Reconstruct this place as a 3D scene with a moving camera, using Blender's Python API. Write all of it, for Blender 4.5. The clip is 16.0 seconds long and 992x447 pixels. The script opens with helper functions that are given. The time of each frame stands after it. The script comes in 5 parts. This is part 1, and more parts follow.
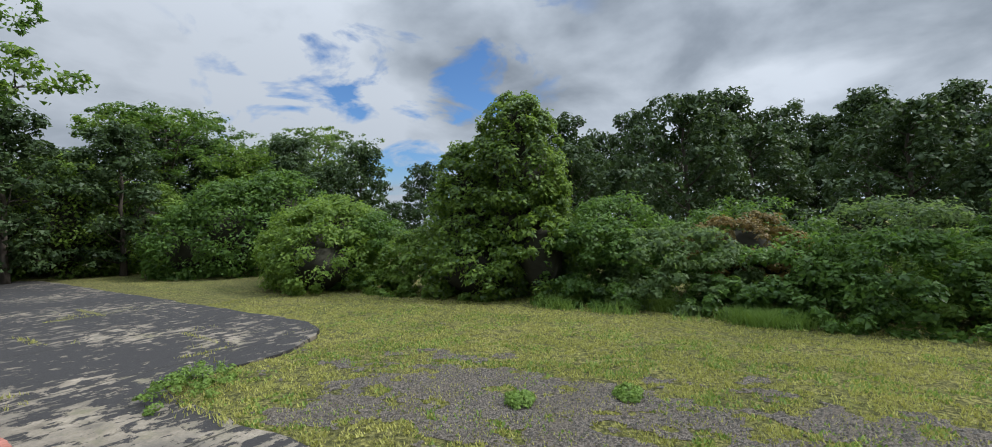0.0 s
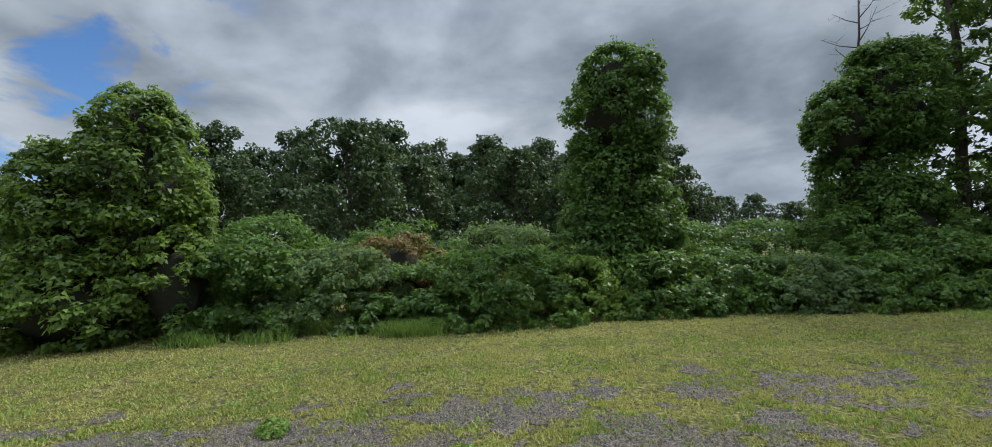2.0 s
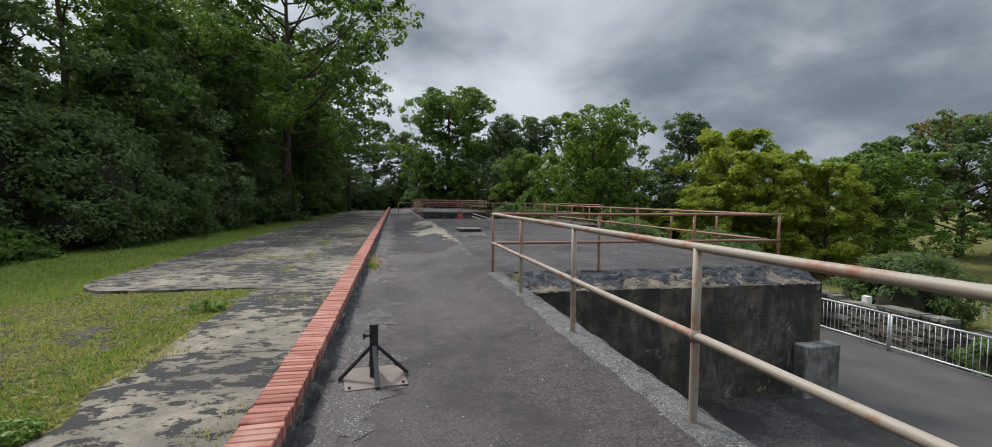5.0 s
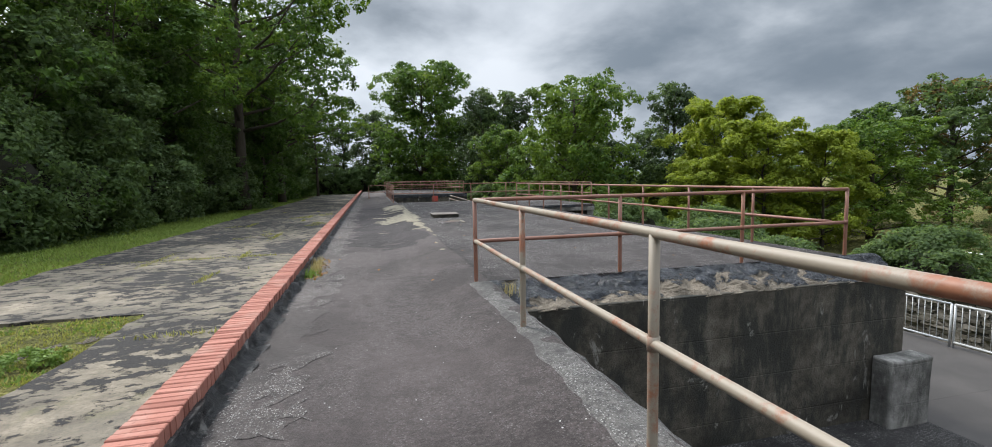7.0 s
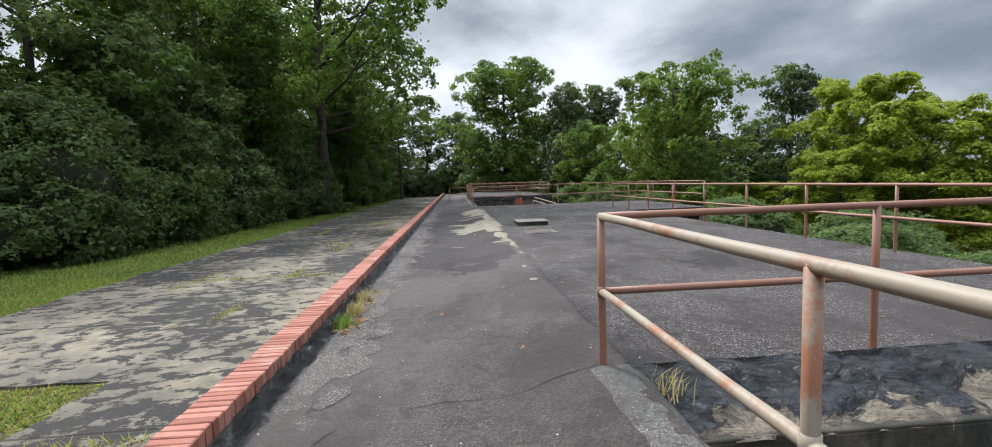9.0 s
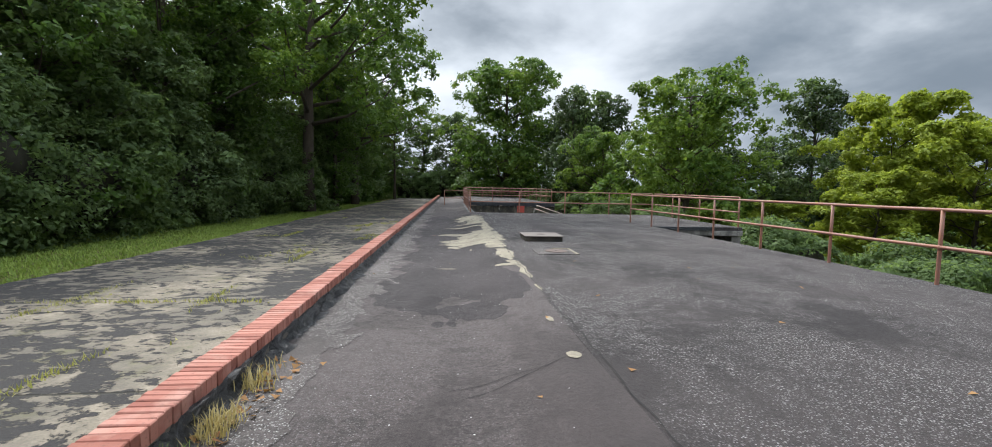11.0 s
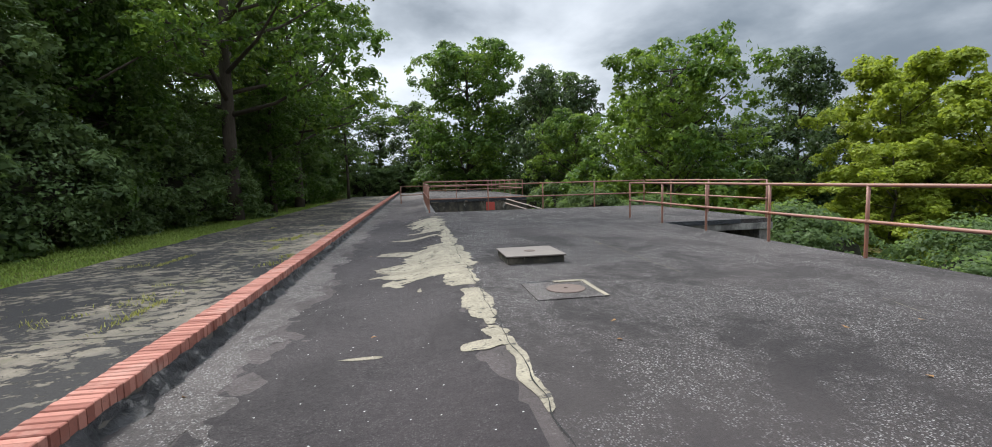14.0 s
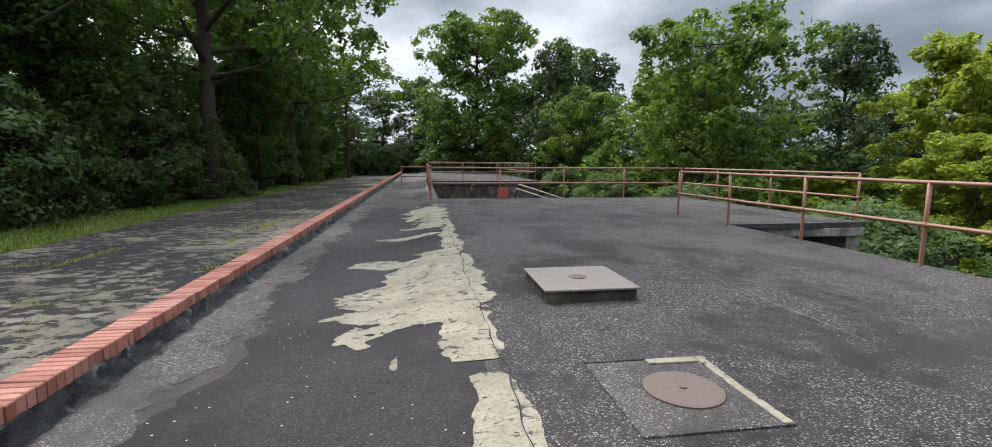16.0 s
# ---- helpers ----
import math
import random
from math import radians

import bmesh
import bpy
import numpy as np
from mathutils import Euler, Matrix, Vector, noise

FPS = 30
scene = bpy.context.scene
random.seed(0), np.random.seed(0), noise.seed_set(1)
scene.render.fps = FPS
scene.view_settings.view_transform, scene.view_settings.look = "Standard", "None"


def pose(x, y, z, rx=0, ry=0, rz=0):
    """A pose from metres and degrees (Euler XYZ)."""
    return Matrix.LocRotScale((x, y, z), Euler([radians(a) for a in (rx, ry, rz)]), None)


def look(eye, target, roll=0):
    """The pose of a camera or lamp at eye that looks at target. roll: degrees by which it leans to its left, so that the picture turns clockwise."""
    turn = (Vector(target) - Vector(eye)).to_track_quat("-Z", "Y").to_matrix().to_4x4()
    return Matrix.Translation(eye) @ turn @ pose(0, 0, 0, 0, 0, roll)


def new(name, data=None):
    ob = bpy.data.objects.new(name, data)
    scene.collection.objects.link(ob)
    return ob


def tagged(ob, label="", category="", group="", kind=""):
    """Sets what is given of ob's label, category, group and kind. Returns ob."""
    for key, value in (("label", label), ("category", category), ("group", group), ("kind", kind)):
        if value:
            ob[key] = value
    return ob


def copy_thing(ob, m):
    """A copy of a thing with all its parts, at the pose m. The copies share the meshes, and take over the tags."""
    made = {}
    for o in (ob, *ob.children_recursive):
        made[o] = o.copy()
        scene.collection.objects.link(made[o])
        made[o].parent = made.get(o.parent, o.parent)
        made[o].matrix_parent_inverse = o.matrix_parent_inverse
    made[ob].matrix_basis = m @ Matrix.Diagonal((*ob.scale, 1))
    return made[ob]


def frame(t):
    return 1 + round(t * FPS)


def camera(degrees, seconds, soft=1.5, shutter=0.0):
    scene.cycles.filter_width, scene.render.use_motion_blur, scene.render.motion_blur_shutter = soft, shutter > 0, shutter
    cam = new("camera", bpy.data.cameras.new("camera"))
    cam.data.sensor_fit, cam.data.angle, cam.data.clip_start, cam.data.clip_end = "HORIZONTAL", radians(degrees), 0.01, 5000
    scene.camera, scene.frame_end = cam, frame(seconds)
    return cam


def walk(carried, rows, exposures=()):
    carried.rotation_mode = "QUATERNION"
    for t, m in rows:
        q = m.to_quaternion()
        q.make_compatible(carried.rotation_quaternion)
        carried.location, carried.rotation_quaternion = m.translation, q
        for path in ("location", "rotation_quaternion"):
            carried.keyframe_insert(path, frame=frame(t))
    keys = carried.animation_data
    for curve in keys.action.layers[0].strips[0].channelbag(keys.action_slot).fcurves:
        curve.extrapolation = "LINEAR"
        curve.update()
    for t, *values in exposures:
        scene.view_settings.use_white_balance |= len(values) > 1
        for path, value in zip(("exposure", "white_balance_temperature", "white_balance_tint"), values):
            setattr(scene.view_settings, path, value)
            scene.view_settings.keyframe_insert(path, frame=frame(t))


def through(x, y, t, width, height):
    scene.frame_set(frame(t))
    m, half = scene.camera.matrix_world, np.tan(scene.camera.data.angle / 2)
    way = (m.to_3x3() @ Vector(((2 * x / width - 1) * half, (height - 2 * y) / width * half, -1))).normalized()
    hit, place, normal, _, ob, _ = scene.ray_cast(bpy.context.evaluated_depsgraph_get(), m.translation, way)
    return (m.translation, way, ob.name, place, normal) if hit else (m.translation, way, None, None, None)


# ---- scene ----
cam = camera(91.6, 16.0, 0.9)
PATH = [
    (0, (0.295, 0.263, 1.617), (-1.369, -0.845, 1.604), -1.6),
    (0.5, (0.296, 0.232, 1.628), (-1.38, -0.861, 1.63), -1.6),
    (1, (0.234, 0.262, 1.589), (-1.619, -0.49, 1.608), -1.5),
    (1.5, (0.184, 0.333, 1.573), (-1.794, 0.04, 1.602), -1.9),
    (2, (0.143, 0.431, 1.563), (-1.851, 0.584, 1.601), -1.9),
    (2.5, (0.097, 0.506, 1.539), (-1.795, 1.153, 1.582), -1.6),
    (3, (0.124, 0.499, 1.483), (-1.522, 1.633, 1.542), -1.1),
    (3.5, (0.131, 0.66, 1.434), (-1.146, 2.197, 1.513), -0.3),
    (4, (0.115, 0.885, 1.414), (-0.765, 2.679, 1.491), -0.7),
    (4.5, (0.141, 1.305, 1.373), (-0.093, 3.291, 1.393), -0.0),
    (5, (0.184, 1.89, 1.309), (0.595, 3.845, 1.208), 0.5),
    (5.2, (0.234, 2.118, 1.279), (0.702, 4.056, 1.122), -0.2),
    (7.3, (0.696, 4.8, 1.307), (1.202, 6.726, 1.118), -1.4),
    (7.5, (0.723, 5.08, 1.288), (1.228, 7.006, 1.096), -1.8),
    (8, (0.773, 5.765, 1.291), (1.249, 7.698, 1.104), -1.7),
    (8.5, (0.843, 6.452, 1.292), (1.152, 8.418, 1.101), -2.3),
    (9, (0.921, 7.102, 1.302), (1.085, 9.087, 1.129), -2.0),
    (9.2, (0.939, 7.378, 1.285), (1.097, 9.364, 1.112), -1.6),
    (11.3, (0.997, 10.323, 1.23), (1.217, 12.306, 1.085), 2.2),
    (11.5, (1.015, 10.595, 1.237), (1.303, 12.568, 1.092), 2.3),
    (12, (1.141, 11.215, 1.236), (1.468, 13.182, 1.079), 0.5),
    (12.5, (1.174, 11.822, 1.265), (1.506, 13.788, 1.105), 0.4),
    (13, (1.227, 12.532, 1.265), (1.559, 14.498, 1.11), -1.5),
    (13.5, (1.295, 13.223, 1.256), (1.619, 15.191, 1.101), -1.5),
    (14, (1.404, 13.924, 1.269), (1.727, 15.889, 1.084), -1.5),
    (14.5, (1.511, 14.601, 1.273), (1.811, 16.567, 1.066), -0.0),
    (15, (1.547, 15.312, 1.27), (1.846, 17.272, 1.008), 0.1),
    (15.5, (1.597, 16.018, 1.268), (1.893, 17.978, 1.007), 0.4),
    (16, (1.604, 16.717, 1.272), (1.906, 18.677, 1.015), 0.3),
]
walk(cam, [(t, look(eye, target, roll)) for t, eye, target, roll in PATH],
     [(0, -0.25, 6000, 10), (2.2, -0.3, 6000, 10), (3.0, -0.57, 6050, 10), (3.5, -0.63, 6250, 10), (4.5, -0.65, 6250, 10), (5.2, -0.42, 6250, 10), (7.3, -0.14, 6250, 10), (9, 0.05, 6250, 10), (12.5, 0.04, 6250, 10), (16, 0.04, 6250, 10)])

# ---- world, sun ----
SUN_AZ = radians(31)      # to the left of +y
SUN_EL = radians(47)
SUN_DIR = Vector((-math.sin(SUN_AZ) * math.cos(SUN_EL), math.cos(SUN_AZ) * math.cos(SUN_EL), math.sin(SUN_EL)))
world = bpy.data.worlds.new("sky")
scene.world = world
world.use_nodes = True


class Nodes:
    """Short hand for building a node tree."""

    def __init__(self, tree):
        self.tree = tree
        tree.nodes.clear()

    def add(self, kind, **inputs):
        n = self.tree.nodes.new(kind)
        for key, value in inputs.items():
            self.set(n, key, value)
        return n

    def set(self, n, key, value):
        sock = n.inputs[int(key[1:])] if key[0] == "i" and key[1:].isdigit() else n.inputs[key.replace("_", " ")]
        if isinstance(value, bpy.types.NodeSocket):
            self.tree.links.new(value, sock)
        else:
            sock.default_value = value

    def math(self, op, a, b=0.0, clamp=False):
        n = self.add("ShaderNodeMath", i0=a, i1=b)
        n.operation, n.use_clamp = op, clamp
        return n.outputs[0]

    def vmath(self, op, a, b=(0, 0, 0)):
        n = self.add("ShaderNodeVectorMath", i0=a, i1=b)
        n.operation = op
        return n

    def mix(self, f, a, b):
        n = self.tree.nodes.new("ShaderNodeMix")
        n.data_type = "RGBA"
        for i, v in ((0, f), (6, a), (7, b)):
            if isinstance(v, bpy.types.NodeSocket):
                self.tree.links.new(v, n.inputs[i])
            else:
                n.inputs[i].default_value = v if i == 0 else (*v, 1)
        return n.outputs[2]

    def ramp(self, f, *stops):
        n = self.add("ShaderNodeValToRGB", Fac=f)
        e = n.color_ramp.elements
        while len(e) < len(stops):
            e.new(0.5)
        for el, (p, c) in zip(e, stops):
            el.position = p
            el.color = (c, c, c, 1) if isinstance(c, (int, float)) else (*c, 1)
        return n.outputs[0]

    def noise(self, vec, scale, detail=4.0, rough=0.55, distort=0.0):
        n = self.add("ShaderNodeTexNoise", Vector=vec, Scale=scale, Detail=detail, Roughness=rough, Distortion=distort)
        return n.outputs[0]


def build_sky():
    n = Nodes(world.node_tree)
    coord = n.add("ShaderNodeTexCoord").outputs["Generated"]
    xyz = n.add("ShaderNodeSeparateXYZ", Vector=coord)
    up = n.math("MAXIMUM", xyz.outputs[2], 0.0)
    flat = n.vmath("DIVIDE", coord, n.add("ShaderNodeCombineXYZ", X=n.math("ADD", up, 0.34), Y=n.math("ADD", up, 0.34), Z=1.0).outputs[0]).outputs[0]
    flat = n.vmath("ADD", flat, (3.1, 1.7, 0.4)).outputs[0]
    big = n.noise(flat, 0.9, 4.0, 0.5)
    mid = n.noise(flat, 2.3, 7.0, 0.53, 0.15)
    shape = n.math("ADD", n.math("MULTIPLY", big, 0.62), n.math("MULTIPLY", mid, 0.38))
    cloud = n.ramp(shape, (0.37, (0.21, 0.245, 0.285)), (0.44, (0.36, 0.40, 0.445)), (0.50, (0.54, 0.585, 0.63)), (0.58, (0.80, 0.84, 0.88)))
    cloud = n.mix(n.ramp(up, (0.03, 0.65), (0.24, 0.0)), cloud, (0.60, 0.65, 0.71))
    heavy = n.vmath("DOT_PRODUCT", n.vmath("NORMALIZE", coord).outputs[0], (-0.80, 0.45, 0.39)).outputs["Value"]
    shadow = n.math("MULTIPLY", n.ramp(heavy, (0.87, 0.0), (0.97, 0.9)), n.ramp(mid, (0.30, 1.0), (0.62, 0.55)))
    cloud = n.mix(shadow, cloud, (0.14, 0.17, 0.20))
    second = n.vmath("DOT_PRODUCT", n.vmath("NORMALIZE", coord).outputs[0], (0.69, 0.66, 0.30)).outputs["Value"]
    cloud = n.mix(n.math("MULTIPLY", n.ramp(second, (0.87, 0.0), (0.96, 0.95)), n.ramp(mid, (0.36, 1.0), (0.66, 0.5))), cloud, (0.20, 0.24, 0.285))
    thin = n.vmath("DOT_PRODUCT", n.vmath("NORMALIZE", coord).outputs[0], (0.22, 0.92, 0.32)).outputs["Value"]
    cloud = n.mix(n.math("MULTIPLY", n.ramp(thin, (0.90, 0.0), (0.985, 0.35)), n.ramp(mid, (0.36, 0.1), (0.56, 1.0))), cloud, (0.66, 0.69, 0.73))
    sun = n.vmath("DOT_PRODUCT", n.vmath("NORMALIZE", coord).outputs[0], tuple(SUN_DIR)).outputs["Value"]
    glow = n.math("POWER", n.math("MAXIMUM", sun, 0.0), 18.0)
    cloud = n.mix(n.math("MULTIPLY", glow, 0.8, True), cloud, (1.3, 1.27, 1.2))
    # an overcast sky is brighter overhead than at the horizon
    bright = n.math("ADD", n.math("MULTIPLY", n.math("ADD", xyz.outputs[1], 4.2), 0.25), n.math("MULTIPLY", n.math("POWER", up, 4.0), 6.5))
    cloud = n.vmath("MULTIPLY", cloud, n.add("ShaderNodeCombineXYZ", X=bright, Y=bright, Z=bright).outputs[0]).outputs[0]
    sky = n.add("ShaderNodeTexSky")
    sky.sky_type, sky.sun_disc, sky.sun_elevation, sky.sun_rotation = "NISHITA", False, SUN_EL, -SUN_AZ
    blue = n.vmath("MULTIPLY", sky.outputs[0], (0.085, 0.115, 0.150)).outputs[0]
    gaps = n.noise(n.vmath("MULTIPLY", flat, (1.0, 1.0, 1.0)).outputs[0], 3.2, 6.0, 0.55, 0.4)
    side = n.vmath("DOT_PRODUCT", n.vmath("NORMALIZE", coord).outputs[0], (-0.66, -0.66, 0.36)).outputs["Value"]
    open_sky = n.math("MULTIPLY", n.ramp(gaps, (0.53, 0.0), (0.62, 1.0)), n.ramp(side, (0.92, 0.0), (0.97, 1.0)))
    color = n.mix(open_sky, cloud, blue)
    n.add("ShaderNodeOutputWorld", Surface=n.add("ShaderNodeBackground", Color=color, Strength=1.0).outputs[0])


build_sky()
sun_data = bpy.data.lights.new("sun", "SUN")
sun_data.energy, sun_data.angle, sun_data.color = 4.2, radians(7), (1.0, 0.965, 0.90)
sun_lamp = new("sun", sun_data)
sun_lamp.matrix_world = look(SUN_DIR * 60, (0, 0, 0))


# ---- materials ----
def material(name):
    m = bpy.data.materials.new(name)
    m.use_nodes = True
    n = Nodes(m.node_tree)
    n.pos = n.add("ShaderNodeNewGeometry").outputs["Position"]
    n.mat = m
    return n


def finish(n, color, rough=0.8, bump=None, strength=0.4, distance=0.02, metallic=0.0, spec=0.3):
    b = n.add("ShaderNodeBsdfPrincipled", Base_Color=color, Roughness=rough, Metallic=metallic)
    b.inputs["Specular IOR Level"].default_value = spec
    if bump is not None:
        bn = n.add("ShaderNodeBump", Strength=strength, Distance=distance, Height=bump)
        n.tree.links.new(bn.outputs[0], b.inputs["Normal"])
    n.add("ShaderNodeOutputMaterial", Surface=b.outputs[0])
    return n.mat


def voronoi(n, scale, feature="F1", vec=None):
    v = n.add("ShaderNodeTexVoronoi", Vector=vec or n.pos, Scale=scale)
    v.feature = feature
    return v


def leaf_material(name, dark, light, rough=0.5, through=0.38, spec=0.20):
    n = material(name)
    rnd = n.add("ShaderNodeNewGeometry").outputs["Random Per Island"]
    patch = n.noise(n.pos, 0.9, 2.0)
    tone = n.math("ADD", n.math("MULTIPLY", rnd, 0.7), n.math("MULTIPLY", n.ramp(patch, (0.35, 0.0), (0.65, 1.0)), 0.3))
    color = n.mix(tone, dark, light)
    b = n.add("ShaderNodeBsdfPrincipled", Base_Color=color, Roughness=rough)
    b.inputs["Specular IOR Level"].default_value = spec
    tr = n.add("ShaderNodeBsdfTranslucent", Color=n.mix(0.35, color, (light[0] * 1.5, light[1] * 1.5, light[2] * 0.6)))
    mx = n.add("ShaderNodeMixShader", i0=through, i1=b.outputs[0], i2=tr.outputs[0])
    n.add("ShaderNodeOutputMaterial", Surface=mx.outputs[0])
    return n.mat


LEAF_VINE = leaf_material("vine_leaf", (0.024, 0.056, 0.012), (0.130, 0.220, 0.042), 0.44, 0.46)
LEAF_DARK = leaf_material("woodland_leaf", (0.036, 0.068, 0.026), (0.165, 0.235, 0.088), 0.5, 0.56)
# Darker copy of the woodland leaf: shade of the background woods put into colour.
LEAF_WOOD_SHADE = leaf_material("shaded_wood_leaf", (0.020, 0.040, 0.015), (0.074, 0.112, 0.040), 0.5, 0.3)
LEAF_GREY = leaf_material("pale_underside_leaf", (0.038, 0.072, 0.028), (0.175, 0.245, 0.095), 0.45)
LEAF_BRIGHT = leaf_material("bright_leaf", (0.046, 0.092, 0.015), (0.200, 0.290, 0.050), 0.45, 0.46)
LEAF_YELLOW = leaf_material("yellow_green_leaf", (0.110, 0.158, 0.016), (0.345, 0.400, 0.055), 0.5, 0.48)
LEAF_RUST = leaf_material("russet_leaf", (0.075, 0.075, 0.022), (0.230, 0.150, 0.050), 0.5)
LEAF_DRY = leaf_material("dry_leaf", (0.16, 0.07, 0.03), (0.38, 0.22, 0.09), 0.7, 0.2)
GRASS_BLADE = leaf_material("grass_blade", (0.140, 0.160, 0.032), (0.420, 0.400, 0.120), 0.6, 0.3)
CLOVER = leaf_material("weed_leaf", (0.080, 0.140, 0.025), (0.200, 0.290, 0.060), 0.55, 0.3)
VERGE = leaf_material("verge_grass_blade", (0.090, 0.150, 0.030), (0.280, 0.360, 0.085), 0.6, 0.4)
STRAW = leaf_material("straw", (0.28, 0.22, 0.10), (0.50, 0.42, 0.20), 0.7, 0.2)


def bark():
    n = material("bark")
    st = n.vmath("MULTIPLY", n.pos, (9, 9, 1.6)).outputs[0]
    g = n.noise(st, 1.6, 6.0, 0.65)
    c = n.mix(g, (0.026, 0.021, 0.016), (0.115, 0.093, 0.072))
    return finish(n, c, 0.9, g, 0.8, 0.03)


def lawn_soil():
    n = material("lawn")
    a = n.noise(n.pos, 0.55, 5.0, 0.6)
    rows = n.noise(n.vmath("MULTIPLY", n.pos, (2.6, 0.22, 1.0)).outputs[0], 1.0, 4.0, 0.6)
    f = n.noise(n.pos, 13.0, 6.0, 0.75)
    tuft_ = voronoi(n, 17.0).outputs["Distance"]
    c = n.mix(n.ramp(a, (0.35, 0.0), (0.62, 1.0)), (0.190, 0.205, 0.050), (0.345, 0.320, 0.100))
    c = n.mix(n.ramp(rows, (0.42, 0.55), (0.60, 0.0)), c, (0.200, 0.175, 0.075))
    # Dark gaps between tufts: bare soil plus tiny shadows, put into the colour.
    c = n.mix(n.ramp(f, (0.40, 0.92), (0.56, 0.0)), c, (0.050, 0.052, 0.022))
    c = n.mix(n.ramp(tuft_, (0.35, 0.0), (0.70, 0.6)), c, (0.060, 0.062, 0.024))
    return finish(n, c, 0.95, n.math("SUBTRACT", f, tuft_), 1.0, 0.08, spec=0.1)


def gravel():
    n = material("gravel")
    v = voronoi(n, 42.0)
    f = n.noise(n.pos, 3.0, 4.0)
    h2 = n.noise(n.pos, 24.0, 6.0, 0.75)
    c = n.mix(n.math("FRACT", n.math("MULTIPLY", v.outputs["Distance"], 7.3)), (0.085, 0.071, 0.058), (0.35, 0.300, 0.252))
    c = n.mix(n.ramp(h2, (0.42, 0.9), (0.56, 0.0)), c, (0.045, 0.040, 0.034))
    c = n.mix(n.ramp(f, (0.4, 0.0), (0.7, 0.6)), c, (0.15, 0.12, 0.085))
    return finish(n, c, 0.95, n.math("SUBTRACT", h2, v.outputs["Distance"]), 1.0, 0.05)


def tar_deck(name, grains, dark, light, specks=0.88):
    """Old rolled bitumen: bare dark binder in some patches, pale grit left lying in others."""
    n = material(name)
    v = voronoi(n, 74.0)
    v2 = voronoi(n, 40.0)
    patch = n.noise(n.vmath("MULTIPLY", n.pos, (1.0, 0.7, 1.0)).outputs[0], 0.85, 6.0, 0.62, 0.4)
    fine = n.noise(n.pos, 34.0, 6.0, 0.8)
    mott = n.noise(n.pos, 5.5, 7.0, 0.72, 0.3)
    wide = n.noise(n.pos, 0.35, 3.0, 0.5)
    cell = n.add("ShaderNodeSeparateColor", Color=v.outputs["Color"])
    cell2 = n.add("ShaderNodeSeparateColor", Color=v2.outputs["Color"])
    grit = n.math("MULTIPLY", n.ramp(v.outputs["Distance"], (0.30, 1.0), (0.50, 0.0)), n.ramp(cell.outputs[0], (0.34, 0.0), (0.70, 1.0)))
    big = n.math("MULTIPLY", n.ramp(v2.outputs["Distance"], (0.22, 1.0), (0.34, 0.0)), n.ramp(cell2.outputs[0], (0.80, 0.0), (0.88, 1.0)))
    grit = n.math("MAXIMUM", grit, big)
    worn = n.ramp(n.math("ADD", n.math("MULTIPLY", patch, 0.7), n.math("MULTIPLY", mott, 0.3)), (0.44, 0.03), (0.545, 1.0))
    base = n.mix(n.ramp(fine, (0.36, 0.0), (0.64, 1.0)), dark, light)
    base = n.mix(n.ramp(mott, (0.36, 0.75), (0.50, 0.0)), base, dark)
    base = n.mix(n.ramp(patch, (0.38, 0.65), (0.52, 0.0)), base, dark)
    base = n.mix(n.ramp(wide, (0.42, 0.0), (0.62, 0.35)), base, tuple(a * 1.35 for a in light))
    amount = n.math("MULTIPLY", grit, n.math("MULTIPLY", worn, grains, True))
    c = n.mix(amount, base, n.mix(cell.outputs[1], (0.20, 0.19, 0.185), (0.52, 0.50, 0.48)))
    g2 = voronoi(n, 15.0)
    speck = n.ramp(g2.outputs["Distance"], (0.07, 1.0), (0.11, 0.0))
    speck = n.math("MULTIPLY", speck, n.ramp(n.add("ShaderNodeSeparateColor", Color=g2.outputs["Color"]).outputs[1], (specks, 0.0), (specks + 0.02, 1.0)))
    c = n.mix(speck, c, (0.55, 0.54, 0.52))
    h = n.math("ADD", n.math("MULTIPLY", fine, 0.5), n.math("ADD", n.math("MULTIPLY", mott, 0.4), n.math("MULTIPLY", amount, 0.5)))
    return finish(n, c, 0.80, h, 1.0, 0.035, spec=0.3)


def peeled_concrete():
    n = material("peeled_concrete")
    a = n.noise(n.pos, 2.6, 7.0, 0.65)
    f = n.noise(n.pos, 42.0, 5.0, 0.75)
    dark = n.noise(n.vmath("MULTIPLY", n.pos, (3.0, 4.2, 1.0)).outputs[0], 2.6, 8.0, 0.68, 0.3)
    c = n.mix(n.ramp(a, (0.3, 0.0), (0.7, 1.0)), (0.180, 0.158, 0.118), (0.345, 0.305, 0.225))
    c = n.mix(n.ramp(f, (0.38, 0.75), (0.52, 0.0)), c, (0.14, 0.125, 0.10))
    c = n.mix(n.ramp(dark, (0.575, 0.0), (0.60, 0.92)), c, (0.060, 0.055, 0.053))
    return finish(n, c, 0.9, n.math("ADD", n.math("MULTIPLY", n.ramp(dark, (0.575, 0.0), (0.60, 1.0)), 0.8), n.math("MULTIPLY", f, 0.4)), 0.8, 0.012)


